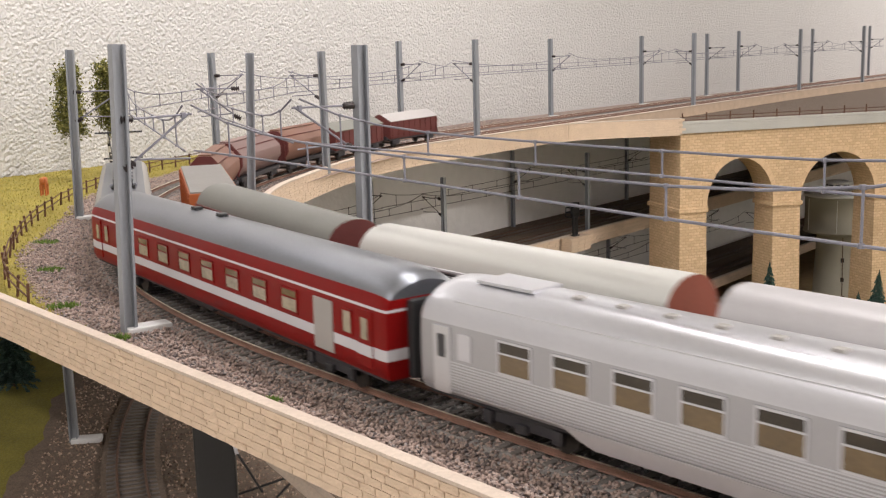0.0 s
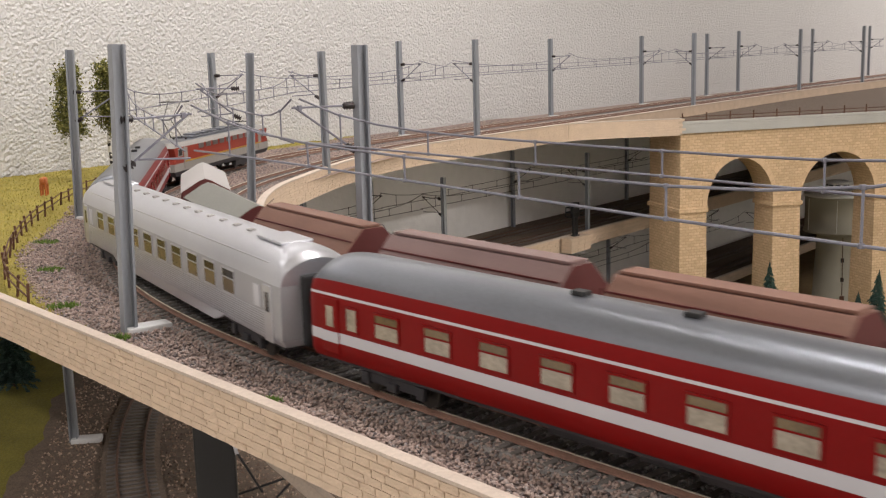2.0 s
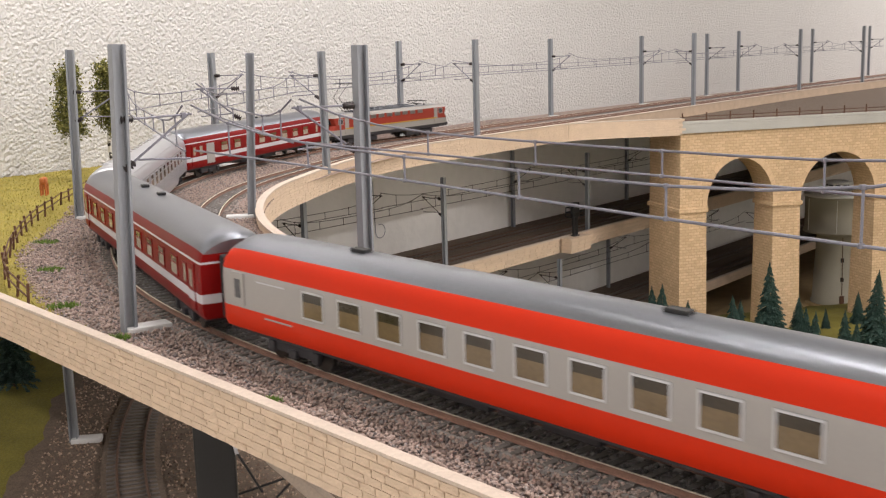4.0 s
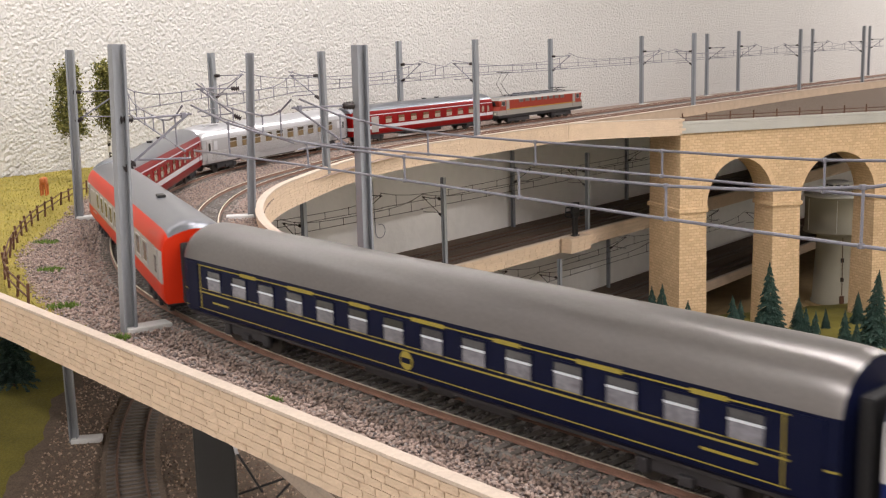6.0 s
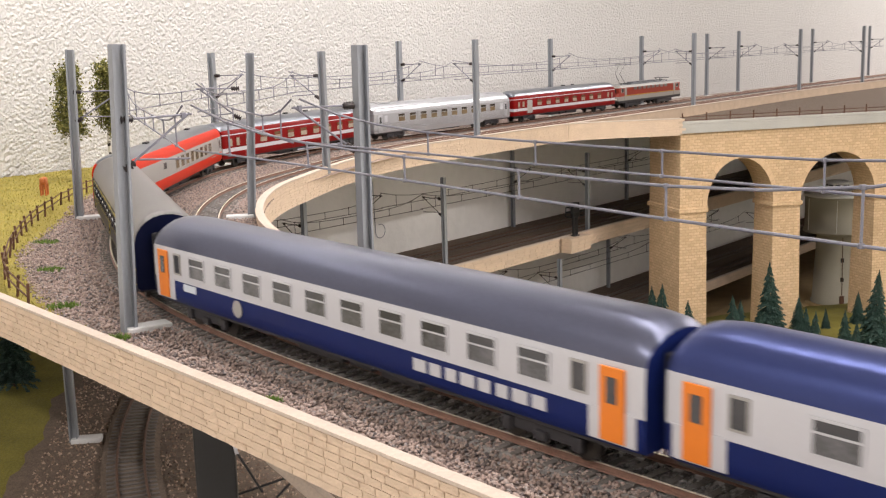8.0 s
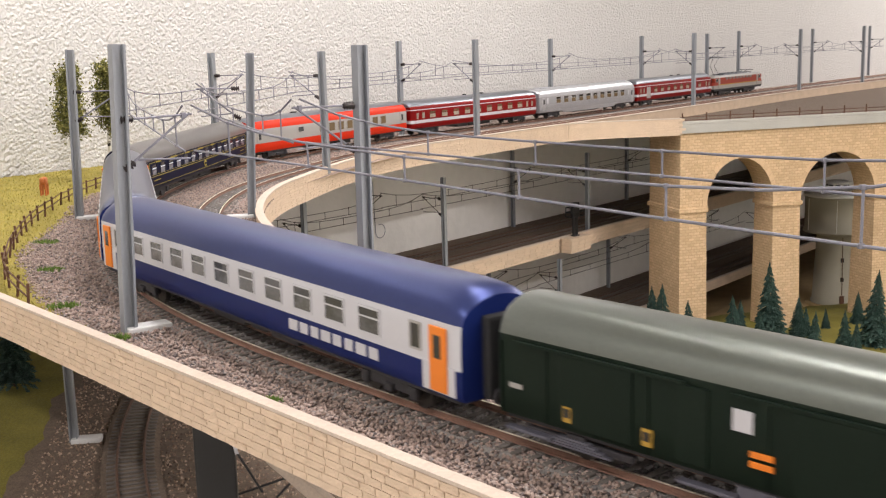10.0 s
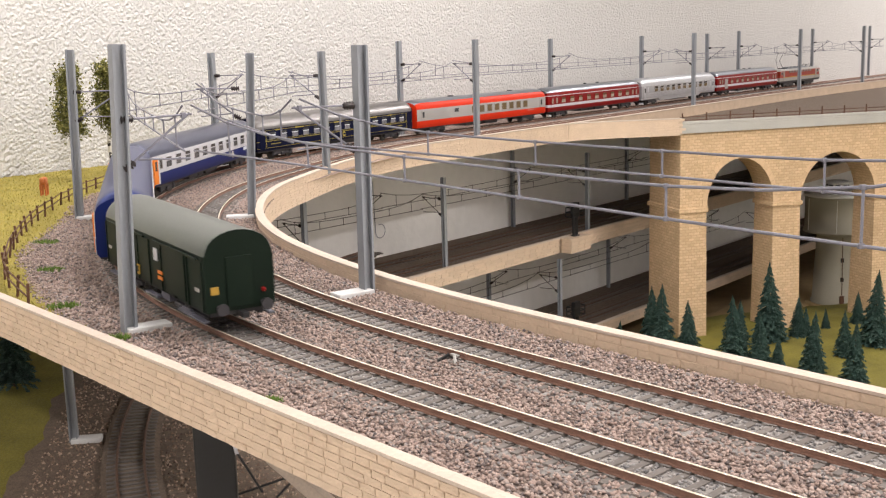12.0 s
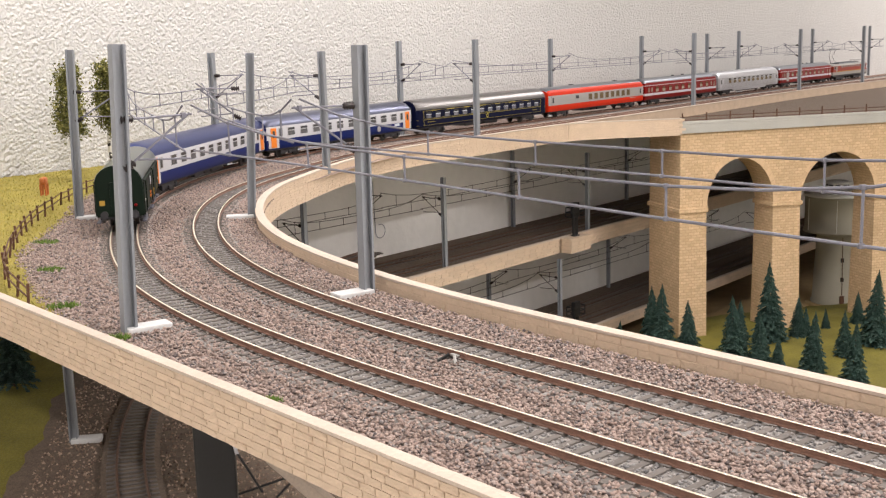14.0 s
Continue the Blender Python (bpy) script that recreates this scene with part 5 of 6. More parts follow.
def coach_red(L, van_door):
    root = tagged(thing("red_coach"), "dark red passenger coach with white stripes and grey roof", "coach", "passenger train")
    idx = [0, 0, 0, 1, 0, 0, 0, 1, 0, 0, 2, 2, 2, 2, 2]
    vehicle_shell(root, L, COACH, [RED, WHITE, ROOF_GREY, END_DARK], idx, dome=0.0035, wrap=True)
    for s in (-1, 1):
        if van_door:
            xs = [-0.081 + k * 0.0252 for k in range(8)]
            door(root, -0.107, PALE, s, 0.0125, 0.0315, 0.0135, label="grey luggage door")
        else:
            xs = [-0.101 + k * 0.0253 for k in range(9)]
        for x in xs:
            window(root, x, 0.0264, 0.0118, 0.0080, GLASS_BROWN, RED, s, low=GLASS_CREAM)
        for x in (-L / 2 + 0.0125, L / 2 - 0.0125):
            d = door(root, x, RED, s, glass=GLASS_CREAM)
            part("stripe", box(0.0095, 0.0003, 0.0039, (x, s * 0.01682, 0.01855)), WHITE, d, "white stripe across the door")
            window(root, x - math.copysign(0.012, x), 0.0262, 0.0055, 0.0078, GLASS_CREAM, RED, s, bar=False)
    for x in ((0.012, 0.040) if van_door else (-0.01, 0.03)):
        roof_vents(root, [x], BLACK, z=0.0468)
    return root


def coach_silver(L):
    root = tagged(thing("stainless_coach"), "silver stainless steel passenger coach with ribbed sides", "coach", "passenger train")
    # strips below the windows are darker to paint shade between the ribs
    idx = [0, 1, 1, 1, 1, 1, 1, 0, 0, 0, 0, 0, 0, 0, 0]
    vehicle_shell(root, L, COACH, [SILVER, SILVER_BAND, END_DARK], idx, dome=0.0035, wrap=True)
    for s in (-1, 1):
        for k in range(10):
            window(root, 0.1045 - k * 0.0222, 0.0270, 0.0128, 0.0094, GLASS_UMBER, SILVER, s, low=GLASS_BROWN)
        for x in (-L / 2 + 0.011, L / 2 - 0.011):
            door(root, x, SILVER, s, 0.0105, 0.0325, 0.008, glass=GLASS_DARK, name="door")
            part("lavatory_pane", box(0.006, 0.0006, 0.0085, (x - math.copysign(0.0105, x), s * 0.0164, 0.0268), 0.0002), WHITE, root, "frosted white lavatory pane")
        for k in range(11):
            part("rib", box(L * 0.93, 0.00035, 0.00045, (0, s * 0.0164, 0.0118 + k * 0.00095)), SILVER, root)
        prof = [(-0.086, 0.0112), (-0.080, 0.0085), (-0.074, 0.0068), (0.074, 0.0068), (0.080, 0.0085), (0.086, 0.0112)]
        bm = bmesh.new()
        lo = [bm.verts.new((x, s * 0.0160, z)) for x, z in prof]
        hi = [bm.verts.new((x, s * 0.0145, z)) for x, z in prof]
        bm.faces.new(lo)
        bm.faces.new(hi[::-1])
        for i in range(6):
            j = (i + 1) % 6
            bm.faces.new((lo[i], hi[i], hi[j], lo[j]))
        part("skirt", bm, SILVER, root)
    bm = None
    for y in (-0.0135, -0.012, 0.012, 0.0135):
        z = 0.0402 + (0.0135 - abs(y)) * 0.7
        bm = box(L * 0.9, 0.0003, 0.0005, (0, y, z), 0, bm)
    part("roof_seam", bm, SILVER, root)
    roof_vents(root, [-0.09 + k * 0.0164 for k in range(12)], PALE, y=0.003, z=0.0460, size=(0.0035, 0.003, 0.0012))
    for x in (-L / 2 + 0.03, L / 2 - 0.03):
        part("roof_hatch", box(0.024, 0.014, 0.0012, (x, 0, 0.0460), 0.0005), SILVER, root)
    return root


def coach_orange(L):
    root = tagged(thing("orange_coach"), "bright orange and pale grey dining coach with grey roof", "coach", "passenger train")
    prof = [(0.0150, 0.0100), (0.0162, 0.0125), (0.0163, 0.0160), (0.0163, 0.0190), (0.0163, 0.0200), (0.0163, 0.0300), (0.0160, 0.0338), (0.0156, 0.0355), (0.0150, 0.0378), (0.0140, 0.0400), (0.0126, 0.0420), (0.0100, 0.0438), (0.0066, 0.0452), (0.0030, 0.0460), (0.0, 0.0462)]
    idx = [0, 0, 0, 1, 1, 1, 0, 0, 0, 0, 2, 2, 2, 2]
    vehicle_shell(root, L, prof, [ORANGE, PALE, ROOF_GREY, ORANGE], idx, dome=0.0035)
    for s in (-1, 1):
        if s > 0:
            for k in range(10):
                window(root, 0.089 - k * 0.0217, 0.0268, 0.0120, 0.0092, GLASS_UMBER, SILVER, s, bar=False, low=GLASS_BROWN)
            for x in (0.121, 0.112):
                part("panel_line", box(0.010, 0.0003, 0.0005, (x, s * 0.0163, 0.0310)), WHITE, root)
        else:
            for k in range(8):
                window(root, -0.028 + k * 0.0178, 0.0268, 0.0110, 0.0092, GLASS_BROWN, PALE, s, bar=False)
            window(root, -0.068, 0.0285, 0.009, 0.005, GLASS_DARK, PALE, s, bar=False)
        for x in (-L / 2 + 0.012, L / 2 - 0.012):
            door(root, x, PALE, s, 0.0200, 0.0332, 0.009, glass=GLASS_DARK)
        part("lettering", box(0.018, 0.0003, 0.0006, (0.112, s * 0.0164, 0.0172)), PALE, root, "illegible pale lettering line")
    roof_vents(root, [-0.06, 0.08], BLACK, z=0.0466, size=(0.008, 0.004, 0.0016))
    return root


def coach_navy(L):
    root = tagged(thing("sleeping_coach"), "navy blue sleeping coach with yellow lining and steel roof", "coach", "passenger train")
    prof = [(0.0150, 0.0100), (0.0160, 0.0112), (0.0162, 0.0127), (0.0162, 0.0131), (0.0162, 0.0197), (0.0162, 0.0203), (0.0161, 0.0305), (0.0160, 0.0312), (0.0158, 0.0330), (0.0153, 0.0352), (0.0143, 0.0380), (0.0126, 0.0410), (0.0100, 0.0436), (0.0066, 0.0454), (0.0030, 0.0463), (0.0, 0.0465)]
    idx = [0, 0, 1, 0, 1, 0, 0, 0, 2, 2, 2, 2, 2, 2, 2]
    vehicle_shell(root, L, prof, [NAVY, YELLOW, STEEL_ROOF, NAVY], idx, dome=0.0015)
    for s in (-1, 1):
        for k in range(14):
            window(root, -0.127 + k * 0.0195, 0.0255, 0.0104, 0.0082, GLASS_DARK, NAVY, s, y=0.0161, bar=False, low=GLASS_BLUE)
            part("transom", box(0.0104, 0.0005, 0.0007, (-0.127 + k * 0.0195, s * 0.0162, 0.0266)), BLUE_STAIN, root, "pale window transom")
        for k in range(7):
            part("lettering", box(0.011 + 0.005 * (k % 2), 0.0004, 0.0013, (-0.116 + k * 0.036, s * 0.0161, 0.0313)), YELLOW, root, "illegible yellow lettering line")
        em = bmesh.new()
        bmesh.ops.create_cone(em, cap_ends=True, segments=20, radius1=0.0032, radius2=0.0030, depth=0.0005)
        bmesh.ops.transform(em, matrix=Matrix.Translation((0.0030, s * 0.0163, 0.0166)) @ Matrix.Rotation(radians(90), 4, "X"), verts=em.verts)
        for z in (0.0314, 0.0215):
            part("lining", box(L * 0.915, 0.0003, 0.00035, (0, s * 0.01612, z)), YELLOW, root, "thin yellow lining")
        for x in (-0.1375, 0.1375):
            part("lining", box(0.0005, 0.0003, 0.0185, (x, s * 0.01625, 0.0222)), YELLOW, root, "thin yellow lining")
        part("lettering", box(0.016, 0.0003, 0.0007, (-0.122, s * 0.0163, 0.0168)), YELLOW, root, "illegible yellow lettering line")
        part("lettering", box(0.012, 0.0003, 0.0007, (0.122, s * 0.0163, 0.0165)), YELLOW, root, "illegible yellow lettering line")
        em_ob = part("emblem", em, YELLOW, root, "plain yellow round emblem")
        part("emblem_bar", box(0.0046, 0.0012, 0.0018, (0.0030, s * 0.0163, 0.0166), 0.0002), NAVY, em_ob)
        for x in (-L / 2 + 0.008, L / 2 - 0.008):
            door(root, x, NAVY, s, 0.0115, 0.0322, 0.009, y=0.0160)
    return root


def coach_blue(L, badge):
    root = tagged(thing("couchette_coach"), "white and royal blue couchette coach with orange doors", "coach", "passenger train")
    prof = [(0.0150, 0.0100), (0.0162, 0.0120), (0.0163, 0.0150), (0.0163, 0.0202), (0.0163, 0.0206), (0.0162, 0.0300), (0.0160, 0.0335), (0.0158, 0.0345), (0.0153, 0.0362), (0.0145, 0.0385), (0.0128, 0.0412), (0.0100, 0.0436), (0.0066, 0.0452), (0.0030, 0.0460), (0.0, 0.0462)]
    idx = [1, 1, 1, 0, 0, 0, 0, 2, 2, 2, 2, 2, 2, 2]
    vehicle_shell(root, L, prof, [WHITE, BLUE, BLUE_ROOF if badge else ROYAL_ROOF, BLUE], idx, dome=0.0035)
    for s in (-1, 1):
        for k in range(10):
            window(root, -0.1005 + k * 0.0224, 0.0276, 0.0122, 0.0084, GLASS_DARK, WHITE, s, low=GLASS_GREY)
        for x in (-L / 2 + 0.0105, L / 2 - 0.0105):
            c = math.copysign(1, x)
            part("end_panel", box(0.017, 0.0006, 0.0095, (x - c * 0.0005, s * 0.01625, 0.0160), 0.0002), WHITE, root, "white corner panel")
            door(root, x, DOOR_ORANGE, s, 0.0118, 0.0330, 0.0088, glass=GLASS_DARK, y=0.0167, label="bright orange door")
            window(root, x - c * 0.0125, 0.0278, 0.0048, 0.0080, GLASS_DARK, PALE, s, bar=False)
        if badge:
            part("nameplate", box(0.011, 0.0005, 0.0032, (0.108, s * 0.0164, 0.0182), 0.0002), BLUE_STAIN, root, "white oval plate")
            em = bmesh.new()
            bmesh.ops.create_cone(em, cap_ends=True, segments=20, radius1=0.0036, radius2=0.0034, depth=0.0005)
            bmesh.ops.transform(em, matrix=Matrix.Translation((0.068, s * 0.0165, 0.0160)) @ Matrix.Rotation(radians(90), 4, "X"), verts=em.verts)
            part("emblem", em, PALE, root, "pale round emblem")
        for k in range(8 if s > 0 else 0):
            part("brand_bar", box((0.0066, 0.0056, 0.0052)[k % 3], 0.0004, 0.0042, (-0.0480 - k * 0.0078, s * 0.0164, 0.0163), 0.0002), WHITE, root, "white brand mark drawn as bars")
    return root


def luggage_van(L):
    root = tagged(thing("luggage_van"), "dark green four-wheeled luggage van with silver-grey roof", "van", "passenger train")
    prof = [(0.0155, 0.0100), (0.0160, 0.0110), (0.0160, 0.0200), (0.0160, 0.0310), (0.0158, 0.0340), (0.0158, 0.0346), (0.0152, 0.0366), (0.0138, 0.0392), (0.0115, 0.0415), (0.0080, 0.0434), (0.0040, 0.0445), (0.0, 0.0448)]
    idx = [0, 0, 0, 0, 0, 1, 1, 1, 1, 1, 1]
    vehicle_shell(root, L, prof, [GREEN, VAN_ROOF, GREEN], idx, round_end=0.0015)
    for s in (-1, 1):
        for x in (-0.038, 0.036):
            d = door(root, x, GREEN, s, 0.0115, 0.0325, 0.026, y=0.0162, name="sliding_door")
            bm = box(0.060, 0.0010, 0.0009, (x, s * 0.0166, 0.0330))
            part("door_rail", bm, GREEN, root)
        door(root, 0.004, GREEN, s, 0.0115, 0.0325, 0.010, y=0.0162)
        part("white_plate", box(0.0058, 0.0005, 0.0058, (-0.0110, s * 0.0164, 0.0268), 0.0002), WHITE, root, "white notice plate")
        for z in (0.0190, 0.0164):
            part("orange_plate", box(0.0066, 0.0005, 0.0017, (-0.0165, s * 0.0165, z), 0.0002), DOOR_ORANGE, root, "orange notice bar")
        for x in (0.046, 0.018):
            plate = part("lamp_plate", box(0.0034, 0.0008, 0.0050, (x, s * 0.0163, 0.0152), 0.0003), YELLOW_DULL, root, "dull ochre framed plate")
            part("plate_field", box(0.0022, 0.0004, 0.0026, (x, s * 0.0167, 0.0156)), BLACK, plate)
        for x in (-0.044, -0.066, 0.046, 0.066):
            part("lettering", box(0.0050, 0.0004, 0.0015, (x, s * 0.0164, 0.0195)), PALE, root, "illegible white lettering")
        bm = None
        for k in range(9):
            bm = box(0.0006, 0.0006, 0.0220, (-0.072 + k * 0.018, s * 0.0162, 0.0215), 0, bm)
        part("rib", bm, GREEN, root)
    h = L / 2
    for e in (-1, 1):
        bm = box(0.0012, 0.0120, 0.0220, (e * (h + 0.0002), 0, 0.0225), 0.0003)
        part("end_door", bm, GREEN, root)
        for sy in (-1, 1):
            b = tube((e * h, sy * 0.0100, 0.0120), (e * (h + 0.0050), sy * 0.0100, 0.0120), 0.0012)
            tube((e * (h + 0.0045), sy * 0.0100, 0.0120), (e * (h + 0.0055), sy * 0.0100, 0.0120), 0.0026, b, 14)
            part("buffer", b, UNDER, root, "dark round buffer")
        part("tail_plate", box(0.0006, 0.0036, 0.0034, (e * (h + 0.0002), 0.0115, 0.0195), 0.0002), YELLOW_DULL, root)
        part("tail_lamp", lathe([(0.0010, 0), (0.0011, 0.0008), (0.0006, 0.0014)], 12), RED, root, "small red tail lamp").matrix_basis = Matrix.Translation((e * h, -0.0105, 0.0175)) @ Matrix.Rotation(radians(90) * e, 4, "Y")
        part("coupler", box(0.007, 0.003, 0.0026, (e * (h + 0.002), 0, 0.0085), 0.0004), BLACK, root)
    part("floor_frame", box(L * 0.985, 0.0270, 0.0030, (0, 0, 0.0095), 0.0005), UNDER, root, "black underframe")
    for x in (-0.045, 0.045):
        bm = None
        for sy in (-1, 1):
            bm = box(0.040, 0.0020, 0.0022, (x, sy * 0.0125, 0.0058), 0.0005, bm)
            box(0.007, 0.0030, 0.0050, (x, sy * 0.0128, 0.0062), 0.0006, bm)
        part("axle_guard", bm, UNDER, root)
        w = tube((x, -0.0098, 0.0058), (x, 0.0098, 0.0058), 0.0012)
        for sy in (-1, 1):
            tube((x, sy * 0.0075, 0.0058), (x, sy * 0.0097, 0.0058), 0.0058, w, 20)
        part("wheelset", w, WHEEL, root, "dark steel wheelset")
    for sy in (-1, 1):
        for x in (0.0, -0.062, 0.062):
            part("step_board", box(0.018, 0.0028, 0.0010, (x, sy * 0.0150, 0.0058), 0.0003), SPRING, root, "grey step board")
        for x in (-0.045, 0.045):
            for k in range(4):
                part("leaf_spring", box(0.026 - k * 0.005, 0.0016, 0.0007, (x, sy * 0.0140, 0.0046 + k * 0.0008), 0.0002), SPRING, root, "blue-grey leaf spring")
        part("brake_gear", box(0.012, 0.0040, 0.0036, (-0.014, sy * 0.0120, 0.0070), 0.0005), SPRING, root, "grey brake gear box")
    return root


SPRING = mat("blue_grey_running_gear", (0.12, 0.12, 0.15), 0.5, 0.2, var=0.2, scale=150)
YELLOW_DULL = mat("dull_ochre_paint", (0.40, 0.24, 0.03), 0.6, var=0.1)
LOCO_GREY = mat("pale_grey_loco_paint", (0.27, 0.255, 0.235), 0.45, var=0.06)
LOCO_RED = mat("orange_red_loco_paint", (0.26, 0.035, 0.02), 0.4, var=0.06, coat=0.3)
LAMP_GLASS = mat("lamp_glass", (0.75, 0.72, 0.6), 0.2, var=0.05)


def locomotive(L):
    """Broken-nosed electric locomotive."""
    root = tagged(thing("electric_locomotive"), "orange-red and grey electric locomotive with raked cab fronts", "locomotive", "passenger train")
    h = L / 2
    side = [(-h + 0.004, 0.0095), (h - 0.004, 0.0095), (h, 0.0135), (h, 0.0205), (h - 0.0045, 0.0260), (h - 0.0010, 0.0345), (h - 0.010, 0.0385), (-h + 0.010, 0.0385), (-h + 0.0010, 0.0345), (-h + 0.0045, 0.0260), (-h, 0.0205), (-h, 0.0135)]
    levels = [0.0095, 0.0135, 0.0172, 0.0205, 0.0215, 0.0260, 0.0310, 0.0345, 0.0365, 0.0385]
    def half_at(z):
        pts = [(side[i][1], side[i][0]) for i in range(1, 7)]
        return float(np.interp(z, [p[0] for p in pts], [p[1] for p in pts]))
    verts, faces, mi = [], [], []
    wy = {0.0385: 0.0125, 0.0365: 0.0146, 0.0095: 0.0150}
    for z in levels:
        x, y = half_at(z), wy.get(z, 0.0160)
        c = 0.005
        verts += [(-x + c * 0.4, -y, z), (x - c * 0.4, -y, z), (x, -y + c, z), (x, y - c, z), (x - c * 0.4, y, z), (-x + c * 0.4, y, z), (-x, y - c, z), (-x, -y + c, z)]
    band = [2, 0, 0, 1, 1, 1, 1, 0, 0]
    for i in range(len(levels) - 1):
        for j in range(8):
            a, b = i * 8 + j, i * 8 + (j + 1) % 8
            faces.append((a, b, b + 8, a + 8))
            mi.append(band[i])
    faces += [tuple(range(8))[::-1], tuple(range(len(verts) - 8, len(verts)))]
    mi += [2, 3]
    part("body", mesh_from("body", verts, faces, [LOCO_GREY, LOCO_RED, UNDER, ROOF_GREY], mi), None, root)
    for e in (-1, 1):
        for sy in (-1, 1):
            part("windscreen", box(0.0008, 0.0100, 0.0060, (e * (h - 0.0026), sy * 0.0058, 0.0302), 0.0003, turn=Matrix.Rotation(e * radians(22), 4, "Y")), GLASS_DARK, root, "dark raked windscreen")
            window(root, e * (h - 0.015), 0.0300, 0.0075, 0.0055, GLASS_DARK, LOCO_GREY, sy, y=0.0160, bar=False)
            em = tube((e * (h - 0.0002), sy * 0.0115, 0.0165), (e * (h + 0.0006), sy * 0.0115, 0.0165), 0.0015, None, 12)
            part("headlight", em, LAMP_GLASS, root, "round pale headlight")
            b = tube((e * h, sy * 0.0100, 0.0118), (e * (h + 0.0050), sy * 0.0100, 0.0118), 0.0012)
            tube((e * (h + 0.0042), sy * 0.0100, 0.0118), (e * (h + 0.0053), sy * 0.0100, 0.0118), 0.0027, b, 14)
            part("buffer", b, UNDER, root)
            part("cab_door", box(0.0075, 0.0006, 0.0190, (e * (h - 0.026), sy * 0.0161, 0.0245), 0.0002), LOCO_GREY, root)
    for sy in (-1, 1):
        for k in range(8):
            part("grille", box(0.0110, 0.0006, 0.0045, (-0.056 + k * 0.016, sy * 0.0161, 0.0322), 0.0003), STEEL_ROOF, root, "ribbed side grille")
        part("stripe", box(L * 0.80, 0.0005, 0.0012, (0, sy * 0.0162, 0.0213)), YELLOW_DULL, root, "thin orange stripe")
    for e in (-1, 1):
        bm = box(0.056, 0.0030, 0.0055, (e * 0.058, 0.0118, 0.0060), 0.0008)
        box(0.056, 0.0030, 0.0055, (e * 0.058, -0.0118, 0.0060), 0.0008, bm)
        b = part("bogie", bm, UNDER, root, "black three-axle bogie")
        for dx in (-0.019, 0, 0.019):
            w = tube((e * 0.058 + dx, -0.0098, 0.0068), (e * 0.058 + dx, 0.0098, 0.0068), 0.0012)
            for sy in (-1, 1):
                tube((e * 0.058 + dx, sy * 0.0075, 0.0068), (e * 0.058 + dx, sy * 0.0097, 0.0068), 0.0068, w, 18)
            part("wheelset", w, WHEEL, b, "dark steel wheelset")
    bm = box(0.110, 0.016, 0.0022, (0, 0, 0.0394), 0.0006)
    for k in range(5):
        box(0.012, 0.012, 0.0022, (-0.04 + k * 0.02, 0, 0.0412), 0.0005, bm)
    part("roof_equipment", bm, ROOF_GREY, root)
    for e, up in ((-1, 1.0), (1, 0.15)):
        x = e * 0.072
        bm = None
        zt = 0.0395 + (0.0345 if up > 0.5 else 0.006)
        zm = (0.0405 + zt) / 2
        for sy in (-1, 1):
            bm = tube((x, sy * 0.0055, 0.0405), (x - 0.017, sy * 0.004, zm), 0.0004, bm, 5)
            tube((x - 0.017, sy * 0.004, zm), (x + 0.001, sy * 0.006, zt), 0.00035, bm, 5)
            tube((x + sy * 0.0025, -0.0135, zt - 0.001), (x + sy * 0.0025, 0.0135, zt - 0.001), 0.0004, bm, 5)
        tube((x, -0.007, 0.0405), (x, 0.007, 0.0405), 0.0005, bm, 5)
        part("pantograph", bm, BLACK, root, "raised pantograph" if up > 0.5 else "lowered pantograph")
        for sy in (-1, 1):
            part("insulator", lathe([(0.0006, 0), (0.0012, 0.0006), (0.0007, 0.0012), (0.0012, 0.0018), (0.0005, 0.0024)], 8), INSULATOR, root).matrix_basis = Matrix.Translation((x + 0.006, sy * 0.006, 0.0385))
    part("coupler", box(L + 0.006, 0.003, 0.0026, (0, 0, 0.0085), 0.0004), BLACK, root)
    return root


# freight
def wagon_base(root, L):
    part("floor_frame", box(L, 0.0270, 0.0035, (0, 0, 0.0105), 0.0005), UNDER, root, "dark wagon underframe")
    for x in (-L * 0.36, L * 0.36):
        bogie(root, x) if L > 0.14 else axle(root, x)
    for e in (-1, 1):
        for sy in (-1, 1):
            b = tube((e * L / 2, sy * 0.0100, 0.0118), (e * (L / 2 + 0.0045), sy * 0.0100, 0.0118), 0.0012)
            tube((e * (L / 2 + 0.0035), sy * 0.0100, 0.0118), (e * (L / 2 + 0.0045), sy * 0.0100, 0.0118), 0.0025, b, 12)
            part("buffer", b, UNDER, root)


def axle(root, x):
    bm = None
    for sy in (-1, 1):
        bm = box(0.016, 0.002, 0.0045, (x, sy * 0.0120, 0.0065), 0.0006, bm)
    part("axle_guard", bm, UNDER, root)
    w = tube((x, -0.0098, 0.0056), (x, 0.0098, 0.0056), 0.0012)
    for sy in (-1, 1):
        tube((x, sy * 0.0075, 0.0056), (x, sy * 0.0097, 0.0056), 0.0056, w, 16)
    part("wheelset", w, WHEEL, root)


